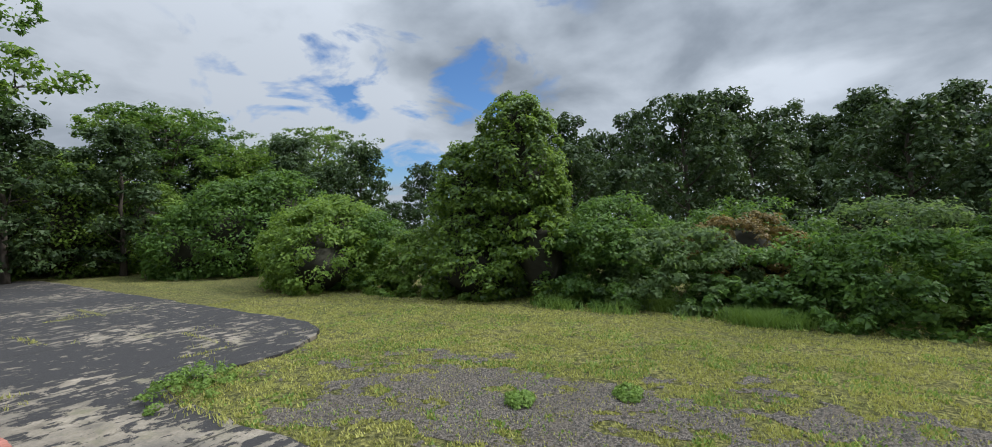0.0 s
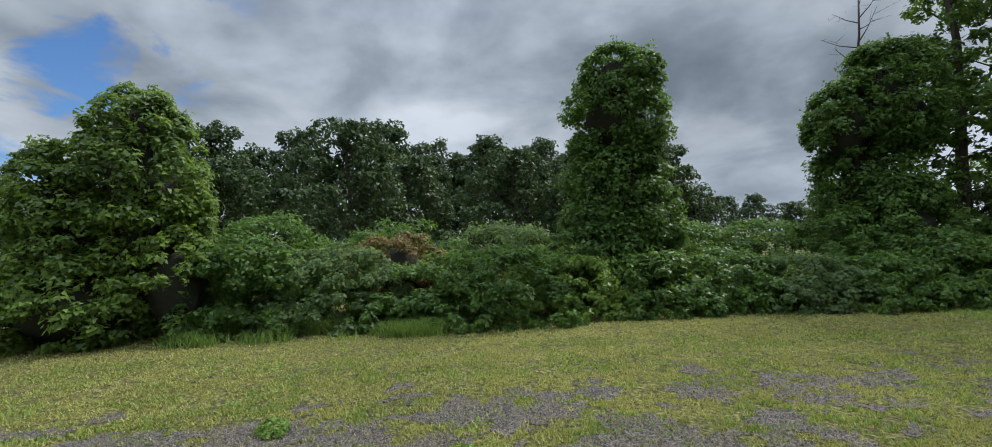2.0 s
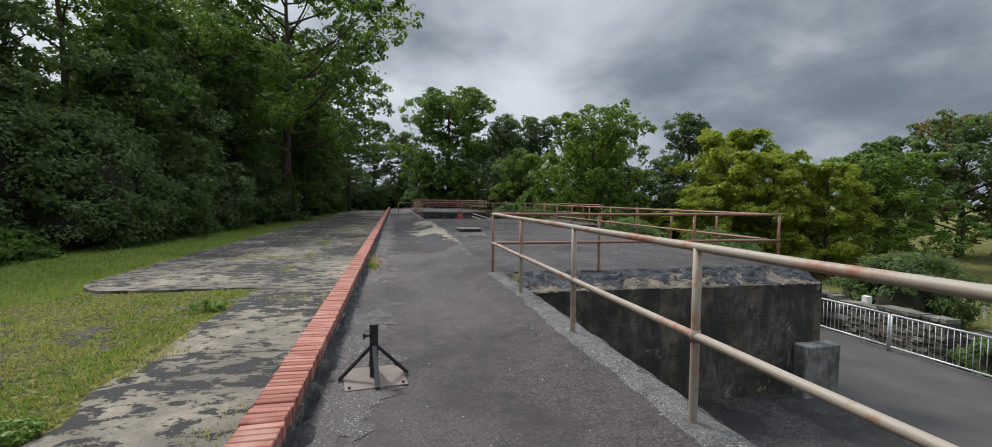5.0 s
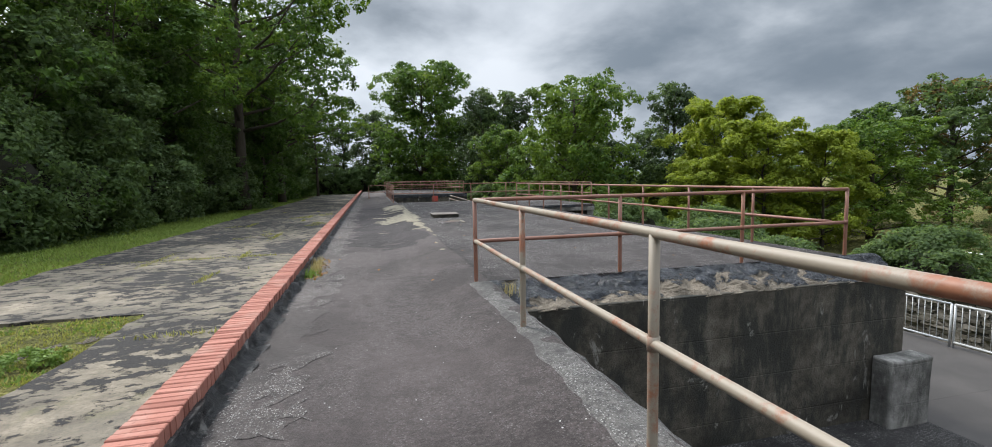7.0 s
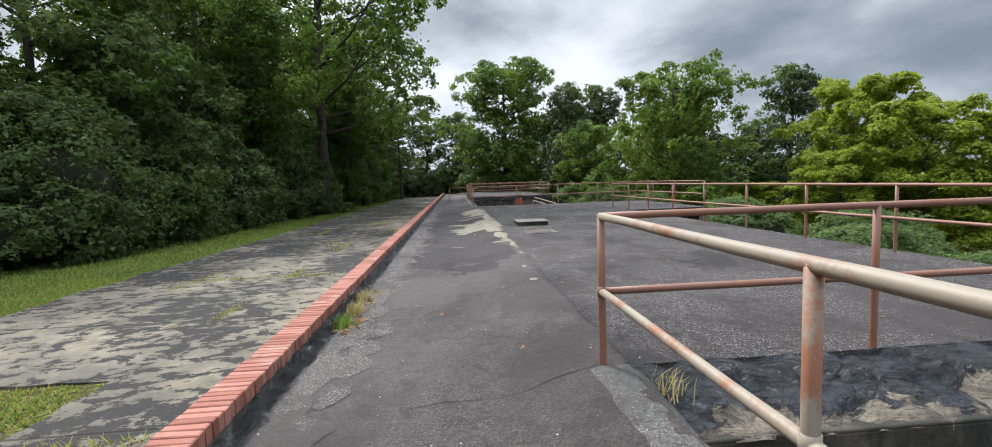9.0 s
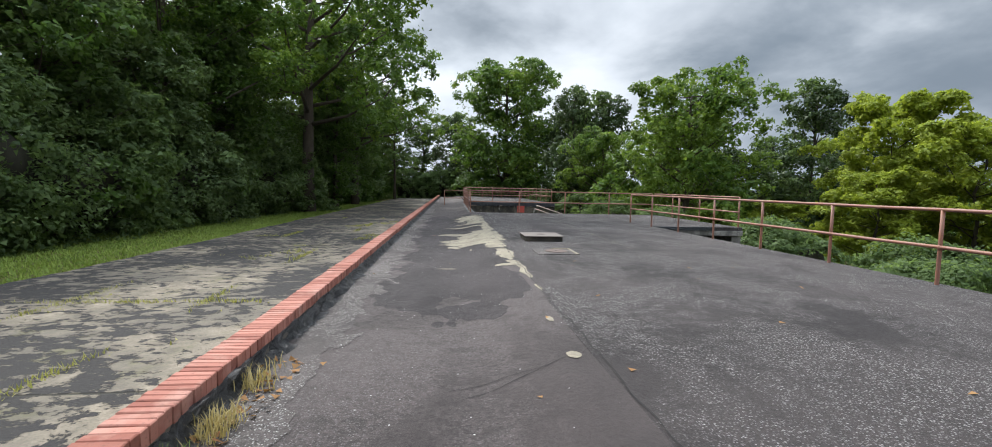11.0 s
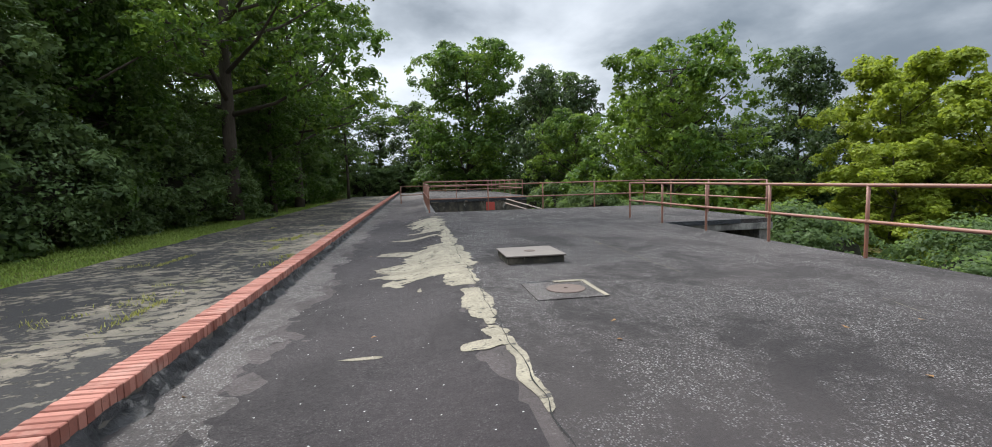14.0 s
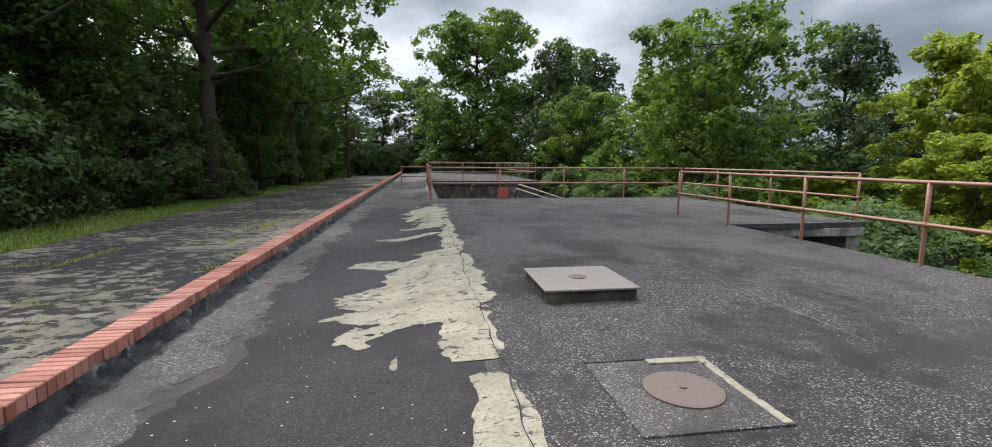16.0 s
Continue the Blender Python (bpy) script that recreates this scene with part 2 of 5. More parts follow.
def mossy_slab():
    """Pale concrete with black bitumen left in flakes; the coat is fuller at both ends of the apron."""
    n = material("worn_slab")
    axes = n.add("ShaderNodeSeparateXYZ", Vector=n.pos)
    st = n.vmath("MULTIPLY", n.pos, (1.25, 1.75, 1.0)).outputs[0]
    flake = n.noise(st, 2.7, 12.0, 0.72, 0.2)
    wide = n.noise(n.pos, 0.38, 4.0, 0.55)
    f = n.noise(n.pos, 38.0, 5.0, 0.75)
    along = n.ramp(n.math("MULTIPLY", n.math("ADD", axes.outputs[1], 12.0), 0.03), (0.13, 0.045), (0.27, -0.014), (0.56, -0.050), (0.80, -0.036), (0.98, 0.014))
    fill = n.math("ADD", n.math("MULTIPLY", flake, 0.66), n.math("ADD", n.math("MULTIPLY", wide, 0.34), along))
    mask = n.ramp(n.math("ADD", fill, n.math("MULTIPLY", n.math("SUBTRACT", f, 0.5), 0.05)), (0.504, 0.0), (0.510, 1.0))
    pale = n.mix(n.ramp(n.noise(n.pos, 3.4, 8.0, 0.68), (0.30, 0.0), (0.68, 1.0)), (0.115, 0.097, 0.073), (0.330, 0.280, 0.212))
    pale = n.mix(n.ramp(f, (0.36, 0.6), (0.52, 0.0)), pale, (0.10, 0.09, 0.075))
    grime = n.ramp(n.noise(n.pos, 0.75, 6.0, 0.62), (0.38, 0.0), (0.58, 0.8))
    pale = n.mix(grime, pale, (0.105, 0.094, 0.078))
    moss = n.ramp(n.noise(n.vmath("MULTIPLY", n.pos, (1.2, 0.7, 1.0)).outputs[0], 1.1, 6.0, 0.68), (0.56, 0.0), (0.70, 0.7))
    pale = n.mix(moss, pale, (0.115, 0.112, 0.050))
    tar = n.mix(f, (0.010, 0.0095, 0.0095), (0.055, 0.051, 0.049))
    c = n.mix(mask, pale, tar)
    joint = n.math("ABSOLUTE", n.math("SUBTRACT", n.math("FRACT", n.math("ADD", n.math("MULTIPLY", axes.outputs[1], 0.325), n.math("MULTIPLY", wide, 0.05))), 0.5))
    gap = n.ramp(joint, (0.0025, 1.0), (0.0065, 0.0))
    c = n.mix(gap, c, (0.035, 0.033, 0.026))
    h = n.math("SUBTRACT", n.math("ADD", n.math("MULTIPLY", mask, 0.6), n.math("MULTIPLY", f, 0.5)), gap)
    return finish(n, c, 0.88, h, 0.9, 0.016, spec=0.25)


def brick_mat():
    n = material("red_brick")
    rnd = n.add("ShaderNodeObjectInfo").outputs["Random"]
    isl = n.add("ShaderNodeNewGeometry").outputs["Random Per Island"]
    f = n.noise(n.pos, 40.0, 5.0, 0.7)
    w = n.noise(n.pos, 3.0, 5.0, 0.6)
    k = n.math("FRACT", n.math("ADD", rnd, isl))
    c = n.mix(k, (0.22, 0.078, 0.056), (0.40, 0.175, 0.132))
    c = n.mix(n.ramp(w, (0.52, 0.0), (0.74, 0.6)), c, (0.46, 0.29, 0.235))
    c = n.mix(n.ramp(f, (0.28, 0.6), (0.45, 0.0)), c, (0.10, 0.055, 0.045))
    return finish(n, c, 0.85, f, 0.5, 0.004)


def mortar():
    n = material("mortar")
    f = n.noise(n.pos, 60.0, 4.0)
    return finish(n, n.mix(f, (0.07, 0.06, 0.05), (0.20, 0.18, 0.155)), 0.95, f, 0.6, 0.005)


def tar_face():
    """Thick blue-black mastic in smeared folds; tan concrete shows below its torn edge."""
    n = material("black_mastic")
    axes = n.add("ShaderNodeSeparateXYZ", Vector=n.pos)
    a = n.noise(n.vmath("MULTIPLY", n.pos, (1.0, 1.6, 1.6)).outputs[0], 5.0, 7.0, 0.62, 1.6)
    f = n.noise(n.pos, 36.0, 5.0, 0.7)
    torn = n.noise(n.vmath("MULTIPLY", n.pos, (1.0, 1.0, 1.0)).outputs[0], 1.9, 9.0, 0.66, 0.5)
    low = n.math("MULTIPLY", axes.outputs[2], -1.25)
    show = n.ramp(n.math("ADD", torn, low), (0.715, 0.0), (0.728, 1.0))
    c = n.mix(n.ramp(a, (0.35, 0.0), (0.68, 1.0)), (0.006, 0.007, 0.009), (0.050, 0.055, 0.066))
    tan = n.mix(n.noise(n.pos, 4.5, 7.0, 0.7), (0.105, 0.086, 0.064), (0.33, 0.275, 0.21))
    c = n.mix(show, c, n.mix(n.ramp(f, (0.36, 0.6), (0.52, 0.0)), tan, (0.09, 0.075, 0.06)))
    h = n.math("SUBTRACT", n.math("ADD", a, n.math("MULTIPLY", f, 0.15)), n.math("MULTIPLY", show, 0.5))
    return finish(n, c, n.mix(show, (0.30, 0.30, 0.30), (0.9, 0.9, 0.9)), h, 1.0, 0.09, spec=0.45)


def kerb_mastic():
    """Lumpy black mastic with grey bare spots, half glossy."""
    n = material("kerb_mastic")
    a = n.noise(n.pos, 11.0, 7.0, 0.65, 0.8)
    f = n.noise(n.pos, 60.0, 4.0, 0.7)
    bald = n.ramp(n.noise(n.pos, 6.0, 8.0, 0.72, 0.4), (0.56, 0.0), (0.62, 0.8))
    c = n.mix(n.ramp(a, (0.35, 0.0), (0.65, 1.0)), (0.006, 0.006, 0.007), (0.040, 0.039, 0.040))
    c = n.mix(bald, c, n.mix(f, (0.10, 0.095, 0.088), (0.26, 0.245, 0.23)))
    return finish(n, c, n.mix(bald, (0.36, 0.36, 0.36), (0.9, 0.9, 0.9)), n.math("ADD", a, n.math("MULTIPLY", f, 0.25)), 1.0, 0.05, spec=0.4)


def stained_concrete(name, dark, light, stain):
    n = material(name)
    a = n.noise(n.pos, 0.9, 7.0, 0.68)
    drip = n.noise(n.vmath("MULTIPLY", n.pos, (2.4, 2.4, 0.7)).outputs[0], 1.0, 9.0, 0.72, 0.3)
    f = n.noise(n.pos, 30.0, 6.0, 0.75)
    mid = n.noise(n.pos, 4.0, 8.0, 0.72)
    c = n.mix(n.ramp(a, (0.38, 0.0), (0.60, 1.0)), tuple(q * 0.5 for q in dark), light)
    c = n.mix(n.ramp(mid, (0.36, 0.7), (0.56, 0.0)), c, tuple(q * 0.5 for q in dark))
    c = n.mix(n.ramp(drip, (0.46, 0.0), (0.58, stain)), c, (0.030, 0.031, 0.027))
    chalk = n.noise(n.vmath("MULTIPLY", n.pos, (2.2, 2.2, 1.1)).outputs[0], 1.3, 9.0, 0.70, 0.5)
    c = n.mix(n.ramp(chalk, (0.60, 0.0), (0.65, 0.55)), c, (0.36, 0.345, 0.31))
    board = n.math("ABSOLUTE", n.math("SUBTRACT", n.math("FRACT", n.math("MULTIPLY", n.add("ShaderNodeSeparateXYZ", Vector=n.pos).outputs[2], 1.7)), 0.5))
    lift = n.ramp(board, (0.0, 0.0), (0.02, 1.0))
    return finish(n, c, 0.9, n.math("ADD", n.math("ADD", f, mid), n.math("MULTIPLY", lift, 0.4)), 0.7, 0.02)


def pipe_mat(name, paint, worn):
    n = material(name)
    r = n.noise(n.pos, 14.0, 7.0, 0.75)
    s = n.noise(n.pos, 2.1, 3.0)
    rust = n.mix(r, (0.14, 0.055, 0.03), (0.36, 0.15, 0.08))
    c = n.mix(n.ramp(n.math("ADD", n.math("MULTIPLY", r, 0.5), n.math("MULTIPLY", s, 0.5)), (0.56 - worn, 0.0), (0.66 - worn, 1.0)), paint, rust)
    return finish(n, c, 0.55, r, 0.3, 0.003, 0.0, 0.5)


def plain(name, color, rough=0.6, metallic=0.0, vary=0.25, scale=20.0, spec=0.4):
    n = material(name)
    f = n.noise(n.pos, scale, 5.0, 0.65)
    c = n.mix(f, tuple(a * (1 - vary) for a in color), tuple(a * (1 + vary) for a in color))
    return finish(n, c, rough, f, 0.25, 0.004, metallic, spec)


def asphalt_path():
    n = material("asphalt_path")
    f = n.noise(n.pos, 60.0, 4.0, 0.7)
    a = n.noise(n.pos, 0.8, 5.0, 0.6)
    c = n.mix(f, (0.024, 0.022, 0.021), (0.075, 0.068, 0.064))
    return finish(n, n.mix(n.ramp(a, (0.4, 0.0), (0.7, 0.5)), c, (0.098, 0.088, 0.082)), 0.85, f, 0.4, 0.006)


def rubble():
    n = material("rubble_stone")
    rnd = n.add("ShaderNodeNewGeometry").outputs["Random Per Island"]
    f = n.noise(n.pos, 12.0, 6.0, 0.65)
    c = n.mix(rnd, (0.055, 0.050, 0.043), (0.200, 0.180, 0.155))
    return finish(n, n.mix(n.ramp(f, (0.35, 0.6), (0.6, 0.0)), c, (0.06, 0.06, 0.045)), 0.9, f, 0.7, 0.02)


# Near-black fill inside bushes: the shade between leaves put into a colour.
CORE_SHADE = plain("core_shade", (0.030, 0.028, 0.017), 0.95, 0.0, 0.5, 9.0)
BARK, LAWN, GRAVEL = bark(), lawn_soil(), gravel()
DECK_TAR = tar_deck("gritty_bitumen", 1.0, (0.0145, 0.012, 0.012), (0.072, 0.0605, 0.0585))
WALK_TAR = tar_deck("smooth_bitumen", 0.22, (0.031, 0.0255, 0.0245), (0.098, 0.081, 0.078))
COAT_TAR = tar_deck("dark_bitumen_coat", 0.12, (0.0145, 0.0117, 0.0122), (0.045, 0.037, 0.038), 0.66)
GRIT_TAR = tar_deck("loose_grit", 1.5, (0.034, 0.029, 0.028), (0.128, 0.110, 0.103))
KERB_MASTIC = kerb_mastic()
COPING_MAT = tar_deck("worn_coping", 1.0, (0.050, 0.047, 0.045), (0.21, 0.198, 0.186))
PEEL, SLAB, BRICK, MORTAR, MASTIC = peeled_concrete(), mossy_slab(), brick_mat(), mortar(), tar_face()
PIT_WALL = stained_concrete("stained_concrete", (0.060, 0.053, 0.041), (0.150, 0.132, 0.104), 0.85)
PALE_WALL = stained_concrete("weathered_concrete", (0.17, 0.16, 0.145), (0.33, 0.315, 0.29), 0.5)
PIPE_GREY = pipe_mat("grey_painted_pipe", (0.285, 0.240, 0.185), 0.055)
PIPE_RUST = pipe_mat("rust_red_pipe", (0.25, 0.120, 0.085), 0.06)
BLACK_STEEL = plain("black_steel", (0.022, 0.021, 0.021), 0.5)
PLATE = plain("weathered_plate", (0.150, 0.115, 0.098), 0.7, 0.0, 0.45, 9.0)
RUST_IRON = plain("rusty_iron", (0.115, 0.082, 0.068), 0.75, 0.0, 0.35, 30.0)
GALV = plain("galvanised_steel", (0.52, 0.53, 0.53), 0.45, 0.3)
WHITE_POST = plain("white_paint", (0.66, 0.65, 0.61), 0.7)
RED_BOX = plain("faded_red_paint", (0.42, 0.07, 0.05), 0.6)
LID = plain("hatch_lid", (0.175, 0.148, 0.128), 0.6, 0.0, 0.2, 6.0)
PATH_MAT, RUBBLE = asphalt_path(), rubble()
BLACK_FLOOR = tar_deck("black_floor", 0.7, (0.008, 0.0075, 0.0075), (0.032, 0.029, 0.028))


# ---- mesh helpers ----
def mesh_object(name, verts, faces, mat, parent=None, smooth=False, label=""):
    me = bpy.data.meshes.new(name)
    if isinstance(verts, np.ndarray):
        faces = np.asarray(faces, dtype=np.int32)
        k = faces.shape[1]
        me.vertices.add(len(verts))
        me.vertices.foreach_set("co", verts.astype(np.float32).ravel())
        me.loops.add(faces.size)
        me.loops.foreach_set("vertex_index", faces.ravel())
        me.polygons.add(len(faces))
        me.polygons.foreach_set("loop_start", np.arange(0, faces.size, k, dtype=np.int32))
        me.update(calc_edges=True)
        me.validate()
    else:
        me.from_pydata([tuple(v) for v in verts], [], faces)
        me.update()
    if smooth:
        me.polygons.foreach_set("use_smooth", [True] * len(me.polygons))
    me.materials.append(mat)
    ob = new(name, me)
    if parent is not None:
        ob.parent = parent
    if label:
        tagged(ob, label)
    return ob


def part(name, bm, mat, parent=None, label="", smooth=False):
    me = bpy.data.meshes.new(name)
    bm.normal_update()
    bm.to_mesh(me)
    bm.free()
    if smooth:
        me.polygons.foreach_set("use_smooth", [True] * len(me.polygons))
    me.materials.append(mat)
    ob = new(name, me)
    ob.parent = parent
    if label:
        tagged(ob, label)
    return ob


def box_bm(x0, x1, y0, y1, z0, z1, bevel=0.0, cuts=0, rough=0.0):
    bm = bmesh.new()
    bmesh.ops.create_cube(bm, size=1, matrix=Matrix.Translation(((x0 + x1) / 2, (y0 + y1) / 2, (z0 + z1) / 2)) @ Matrix.Diagonal((x1 - x0, y1 - y0, z1 - z0, 1)))
    if bevel:
        bmesh.ops.bevel(bm, geom=bm.edges[:], offset=bevel, segments=2, affect="EDGES", profile=0.5)
    if cuts:
        bmesh.ops.subdivide_edges(bm, edges=bm.edges[:], cuts=cuts, use_grid_fill=True)
    if rough:
        for v in bm.verts:
            v.co += Vector(noise.noise_vector(v.co * 2.3)) * rough
    return bm


def tube(points, radius, sides=10, closed=False):
    """A round bar along a line of points; radius may be one per point."""
    pts = [Vector(p) for p in points]
    rad = radius if isinstance(radius, (list, tuple)) else [radius] * len(pts)
    verts, faces = [], []
    for i, p in enumerate(pts):
        d = (pts[min(i + 1, len(pts) - 1)] - pts[max(i - 1, 0)]).normalized()
        a = d.orthogonal().normalized() if abs(d.z) > 0.9 else d.cross(Vector((0, 0, 1))).normalized()
        b = d.cross(a)
        for k in range(sides):
            w = 2 * math.pi * k / sides
            verts.append(p + (a * math.cos(w) + b * math.sin(w)) * rad[i])
    for i in range(len(pts) - 1):
        for k in range(sides):
            j = (k + 1) % sides
            faces.append((i * sides + k, i * sides + j, (i + 1) * sides + j, (i + 1) * sides + k))
    faces.append(tuple(range(sides))[::-1])
    faces.append(tuple((len(pts) - 1) * sides + k for k in range(sides)))
    return verts, faces


def grid(xs, ys, height):
    verts = [(x, y, height(x, y)) for y in ys for x in xs]
    w = len(xs)
    faces = [(j * w + i, j * w + i + 1, (j + 1) * w + i + 1, (j + 1) * w + i) for j in range(len(ys) - 1) for i in range(w - 1)]
    return verts, faces


def contour(x0, x1, y0, y1, step, field, height):
    """The region where field(x, y) > 0, cut out of a grid with smooth edges."""
    verts, faces, seen = [], [], {}

    def vert(x, y):
        key = (round(x, 4), round(y, 4))
        if key not in seen:
            seen[key] = len(verts)
            verts.append((x, y, height(x, y)))
        return seen[key]
    nx, ny = int((x1 - x0) / step), int((y1 - y0) / step)
    f = [[field(x0 + i * step, y0 + j * step) for i in range(nx + 1)] for j in range(ny + 1)]
    for j in range(ny):
        for i in range(nx):
            c = [(i, j), (i + 1, j), (i + 1, j + 1), (i, j + 1)]
            out = []
            for a, b in zip(c, c[1:] + c[:1]):
                fa, fb = f[a[1]][a[0]], f[b[1]][b[0]]
                pa, pb = (x0 + a[0] * step, y0 + a[1] * step), (x0 + b[0] * step, y0 + b[1] * step)
                if fa > 0:
                    out.append(vert(*pa))
                if (fa > 0) != (fb > 0):
                    k = fa / (fa - fb)
                    out.append(vert(pa[0] + (pb[0] - pa[0]) * k, pa[1] + (pb[1] - pa[1]) * k))
            out = list(dict.fromkeys(out))
            if len(out) > 2:
                faces.append(out)
    return verts, faces


def smooth_step(a, b, x):
    k = min(1.0, max(0.0, (x - a) / (b - a)))
    return k * k * (3 - 2 * k)


# ---- heights of the place ----
KERB_L, KERB_R, KERB_TOP = -0.635, -0.405, 0.09
RAIL_X = 1.9
PIT_FLOOR = -2.4


def lawn_z(x, y):
    z = -0.437 - 0.014 * max(0.0, -x - 2.5) + 0.03 * noise.noise((x * 0.25, y * 0.25, 0)) * smooth_step(0.0, 2.0, -x - 2.3)
    return z - 0.9 * smooth_step(13, 26, -x)


def ground_z(x, y):
    left = lawn_z(x, y)
    right = -2.46 - 1.0 * smooth_step(12.6, 15, x) + 0.5 * smooth_step(24, 60, x)
    k = smooth_step(-0.5, 0.5, x)
    far = smooth_step(68, 76, y) + smooth_step(-28, -36, y)
    z = left + (right - left) * k
    return z + (-0.8 - z) * min(1, far) * smooth_step(-2, 2, x) * (1 - smooth_step(10, 25, x))


def walk_z(x, y):
    return -0.13 + 0.13 * smooth_step(1.1, 1.95, x) + 0.008 * noise.noise((x * 1.3, y * 0.7, 2.0))


# ---- ground, slab, walkway, deck ----
def axis(*spans):
    out = []
    for a, b, n in spans:
        out += [a + (b - a) * i / n for i in range(n)]
    return out + [spans[-1][1]]


xs = axis((-900, -120, 6), (-120, -30, 12), (-30, -12, 12), (-12, -2, 24), (-2, -0.5, 3), (-0.5, 0.5, 4), (0.5, 12, 10), (12, 30, 16), (30, 120, 12), (120, 900, 6))
ys = axis((-900, -120, 6), (-120, -30, 12), (-30, -10, 16), (-10, 16, 52), (16, 76, 60), (76, 120, 8), (120, 900, 6))
v, f = grid(xs, ys, ground_z)
tagged(mesh_object("ground", v, f, LAWN, smooth=True), "mown lawn with worn clover patches, sloping gently to the woods", "ground", kind="structure")


def slab_field(x, y):
    """Inside the concrete apron: a strip beside the kerb and two wide bays with rounded corners."""
    wob = 0.10 * noise.noise((x * 0.9, y * 0.9, 4.0)) + 0.10 * noise.noise((x * 2.7, y * 2.7, 9.0))
    strip = min(x + 2.36, -0.62 - x, y + 30, 72 - y)

    def bay(y0, y1, left, r):
        cx, cy = max(left + r - x, 0.0), max(y0 + r - y, 0.0, y - (y1 - r))
        return min(r - math.hypot(cx, cy), -0.62 - x)
    return max(strip, bay(11.75, 72, -5.8, 1.3), bay(-29, -6.9, -6.0, 2.3)) + wob


v, f = contour(-6.6, -0.6, -30, 72, 0.25, slab_field, lambda x, y: -0.415 + 0.012 * noise.noise((x * 0.6, y * 0.6, 7)))
slab = tagged(mesh_object("pavement", v, f, SLAB), "worn concrete apron with peeling black bitumen and weeds in its joints", "pavement", kind="structure")
sol = slab.modifiers.new("depth", "SOLIDIFY")
sol.thickness, sol.offset = 0.14, -1

xs = axis((KERB_R, 1.0, 14), (1.0, 2.0, 14)) + [2.07]
v, f = grid(xs, axis((-30, 0, 30), (0, 34, 340), (34, 72, 60)), walk_z)
walkway = tagged(mesh_object("walkway", v, f, WALK_TAR, smooth=True), "dark grey bitumen walkway with pale grit, worn and patched", "walkway", kind="structure")
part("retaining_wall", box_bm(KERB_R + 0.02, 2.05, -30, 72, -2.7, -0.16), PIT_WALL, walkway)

deck = tagged(part("deck", box_bm(2.05, 7.85, 10.27, 33.1, -0.32, 0.0), DECK_TAR), "flat roof deck of gritty black bitumen over concrete", "roof deck", kind="structure")
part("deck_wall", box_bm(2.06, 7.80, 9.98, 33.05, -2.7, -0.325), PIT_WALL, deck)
bay_ob = tagged(part("deck_bay", box_bm(7.856, 11.1, 25.8, 33.1, -0.30, -0.004), DECK_TAR), "projecting concrete bay of the deck with a dark opening below", "roof deck", kind="structure")
part("pier", box_bm(10.75, 11.08, 25.84, 33.0, -2.8, -0.305), PALE_WALL, bay_ob)
part("back_wall", box_bm(7.86, 10.74, 27.3, 33.0, -2.8, -0.305), PIT_WALL, bay_ob)
part("pier", box_bm(7.86, 8.35, 25.84, 27.28, -2.8, -0.305), PALE_WALL, bay_ob)

part("edge_beam", box_bm(7.87, 11.1, 25.76, 25.797, -0.30, -0.125, 0.008, 4, 0.012), PALE_WALL, bay_ob)
part("flashing", box_bm(7.87, 10.1, 25.735, 25.79, -0.12, 0.003, 0.006, 5, 0.02), MASTIC, bay_ob, "torn black mastic flashing")

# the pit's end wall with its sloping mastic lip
wall = tagged(part("wall_north", box_bm(2.05, 8.35, 9.72, 9.97, -2.6, -0.27, 0.015), PIT_WALL), "tall concrete pit wall, stained dark, with chalky streaks", "wall", kind="structure")


def lip(name, x0, x1, y_top, y_low, z_low, parent):
    verts, faces, n = [], [], int((x1 - x0) / 0.03)
    prof = ((0.0, 0.0), (0.12, -0.015), *((0.12 + 0.88 * k / 14, -0.015 - 0.985 * k / 14) for k in range(1, 15)))
    for i in range(n + 1):
        x = x0 + (x1 - x0) * i / n
        for a, b in prof:
            q = Vector((x * 2.5, a * 2.0, 3.0))
            d = ((noise.turbulence(q, 4, True, noise_basis="PERLIN_ORIGINAL") - 0.55) * 0.10 + noise.fractal(q * 2.2, 0.8, 2.0, 4) * 0.035) * (0.2 if a == 0 else 1)
            verts.append((x, y_top + (y_low - y_top) * a - d * 0.7, b * -z_low + d * 0.6 + (0.006 if a == 0 else 0)))
    k = len(prof)
    for i in range(n):
        for j in range(k - 1):
            faces.append((i * k + j, i * k + j + 1, (i + 1) * k + j + 1, (i + 1) * k + j))
    return mesh_object(name, verts, faces, MASTIC, parent, smooth=True, label="folded black mastic flashing over concrete")


lip("flashing", 2.05, 8.33, 10.30, 9.70, -0.28, wall)
tagged(part("buttress", box_bm(7.72, 8.50, 9.40, 9.71, -2.6, -1.40, 0.03, 3, 0.02), PALE_WALL), "low stained concrete block against the pit wall", "concrete block", kind="structure")
tagged(part("pit_floor", box_bm(2.0, 8.5, -30, 9.9, -2.75, PIT_FLOOR), BLACK_FLOOR), "near-black floor of the pit, strewn with grit", "floor", kind="structure")
tagged(part("pit_path", box_bm(8.503, 12.55, -30, 9.9, -2.75, PIT_FLOOR - 0.002), PATH_MAT), "worn asphalt path at the lower level", "path", kind="structure")
tagged(part("lower_path", box_bm(8.36, 12.55, 9.905, 25.0, -2.75, PIT_FLOOR - 0.004), PATH_MAT), "dark asphalt path along the building", "path", kind="structure")

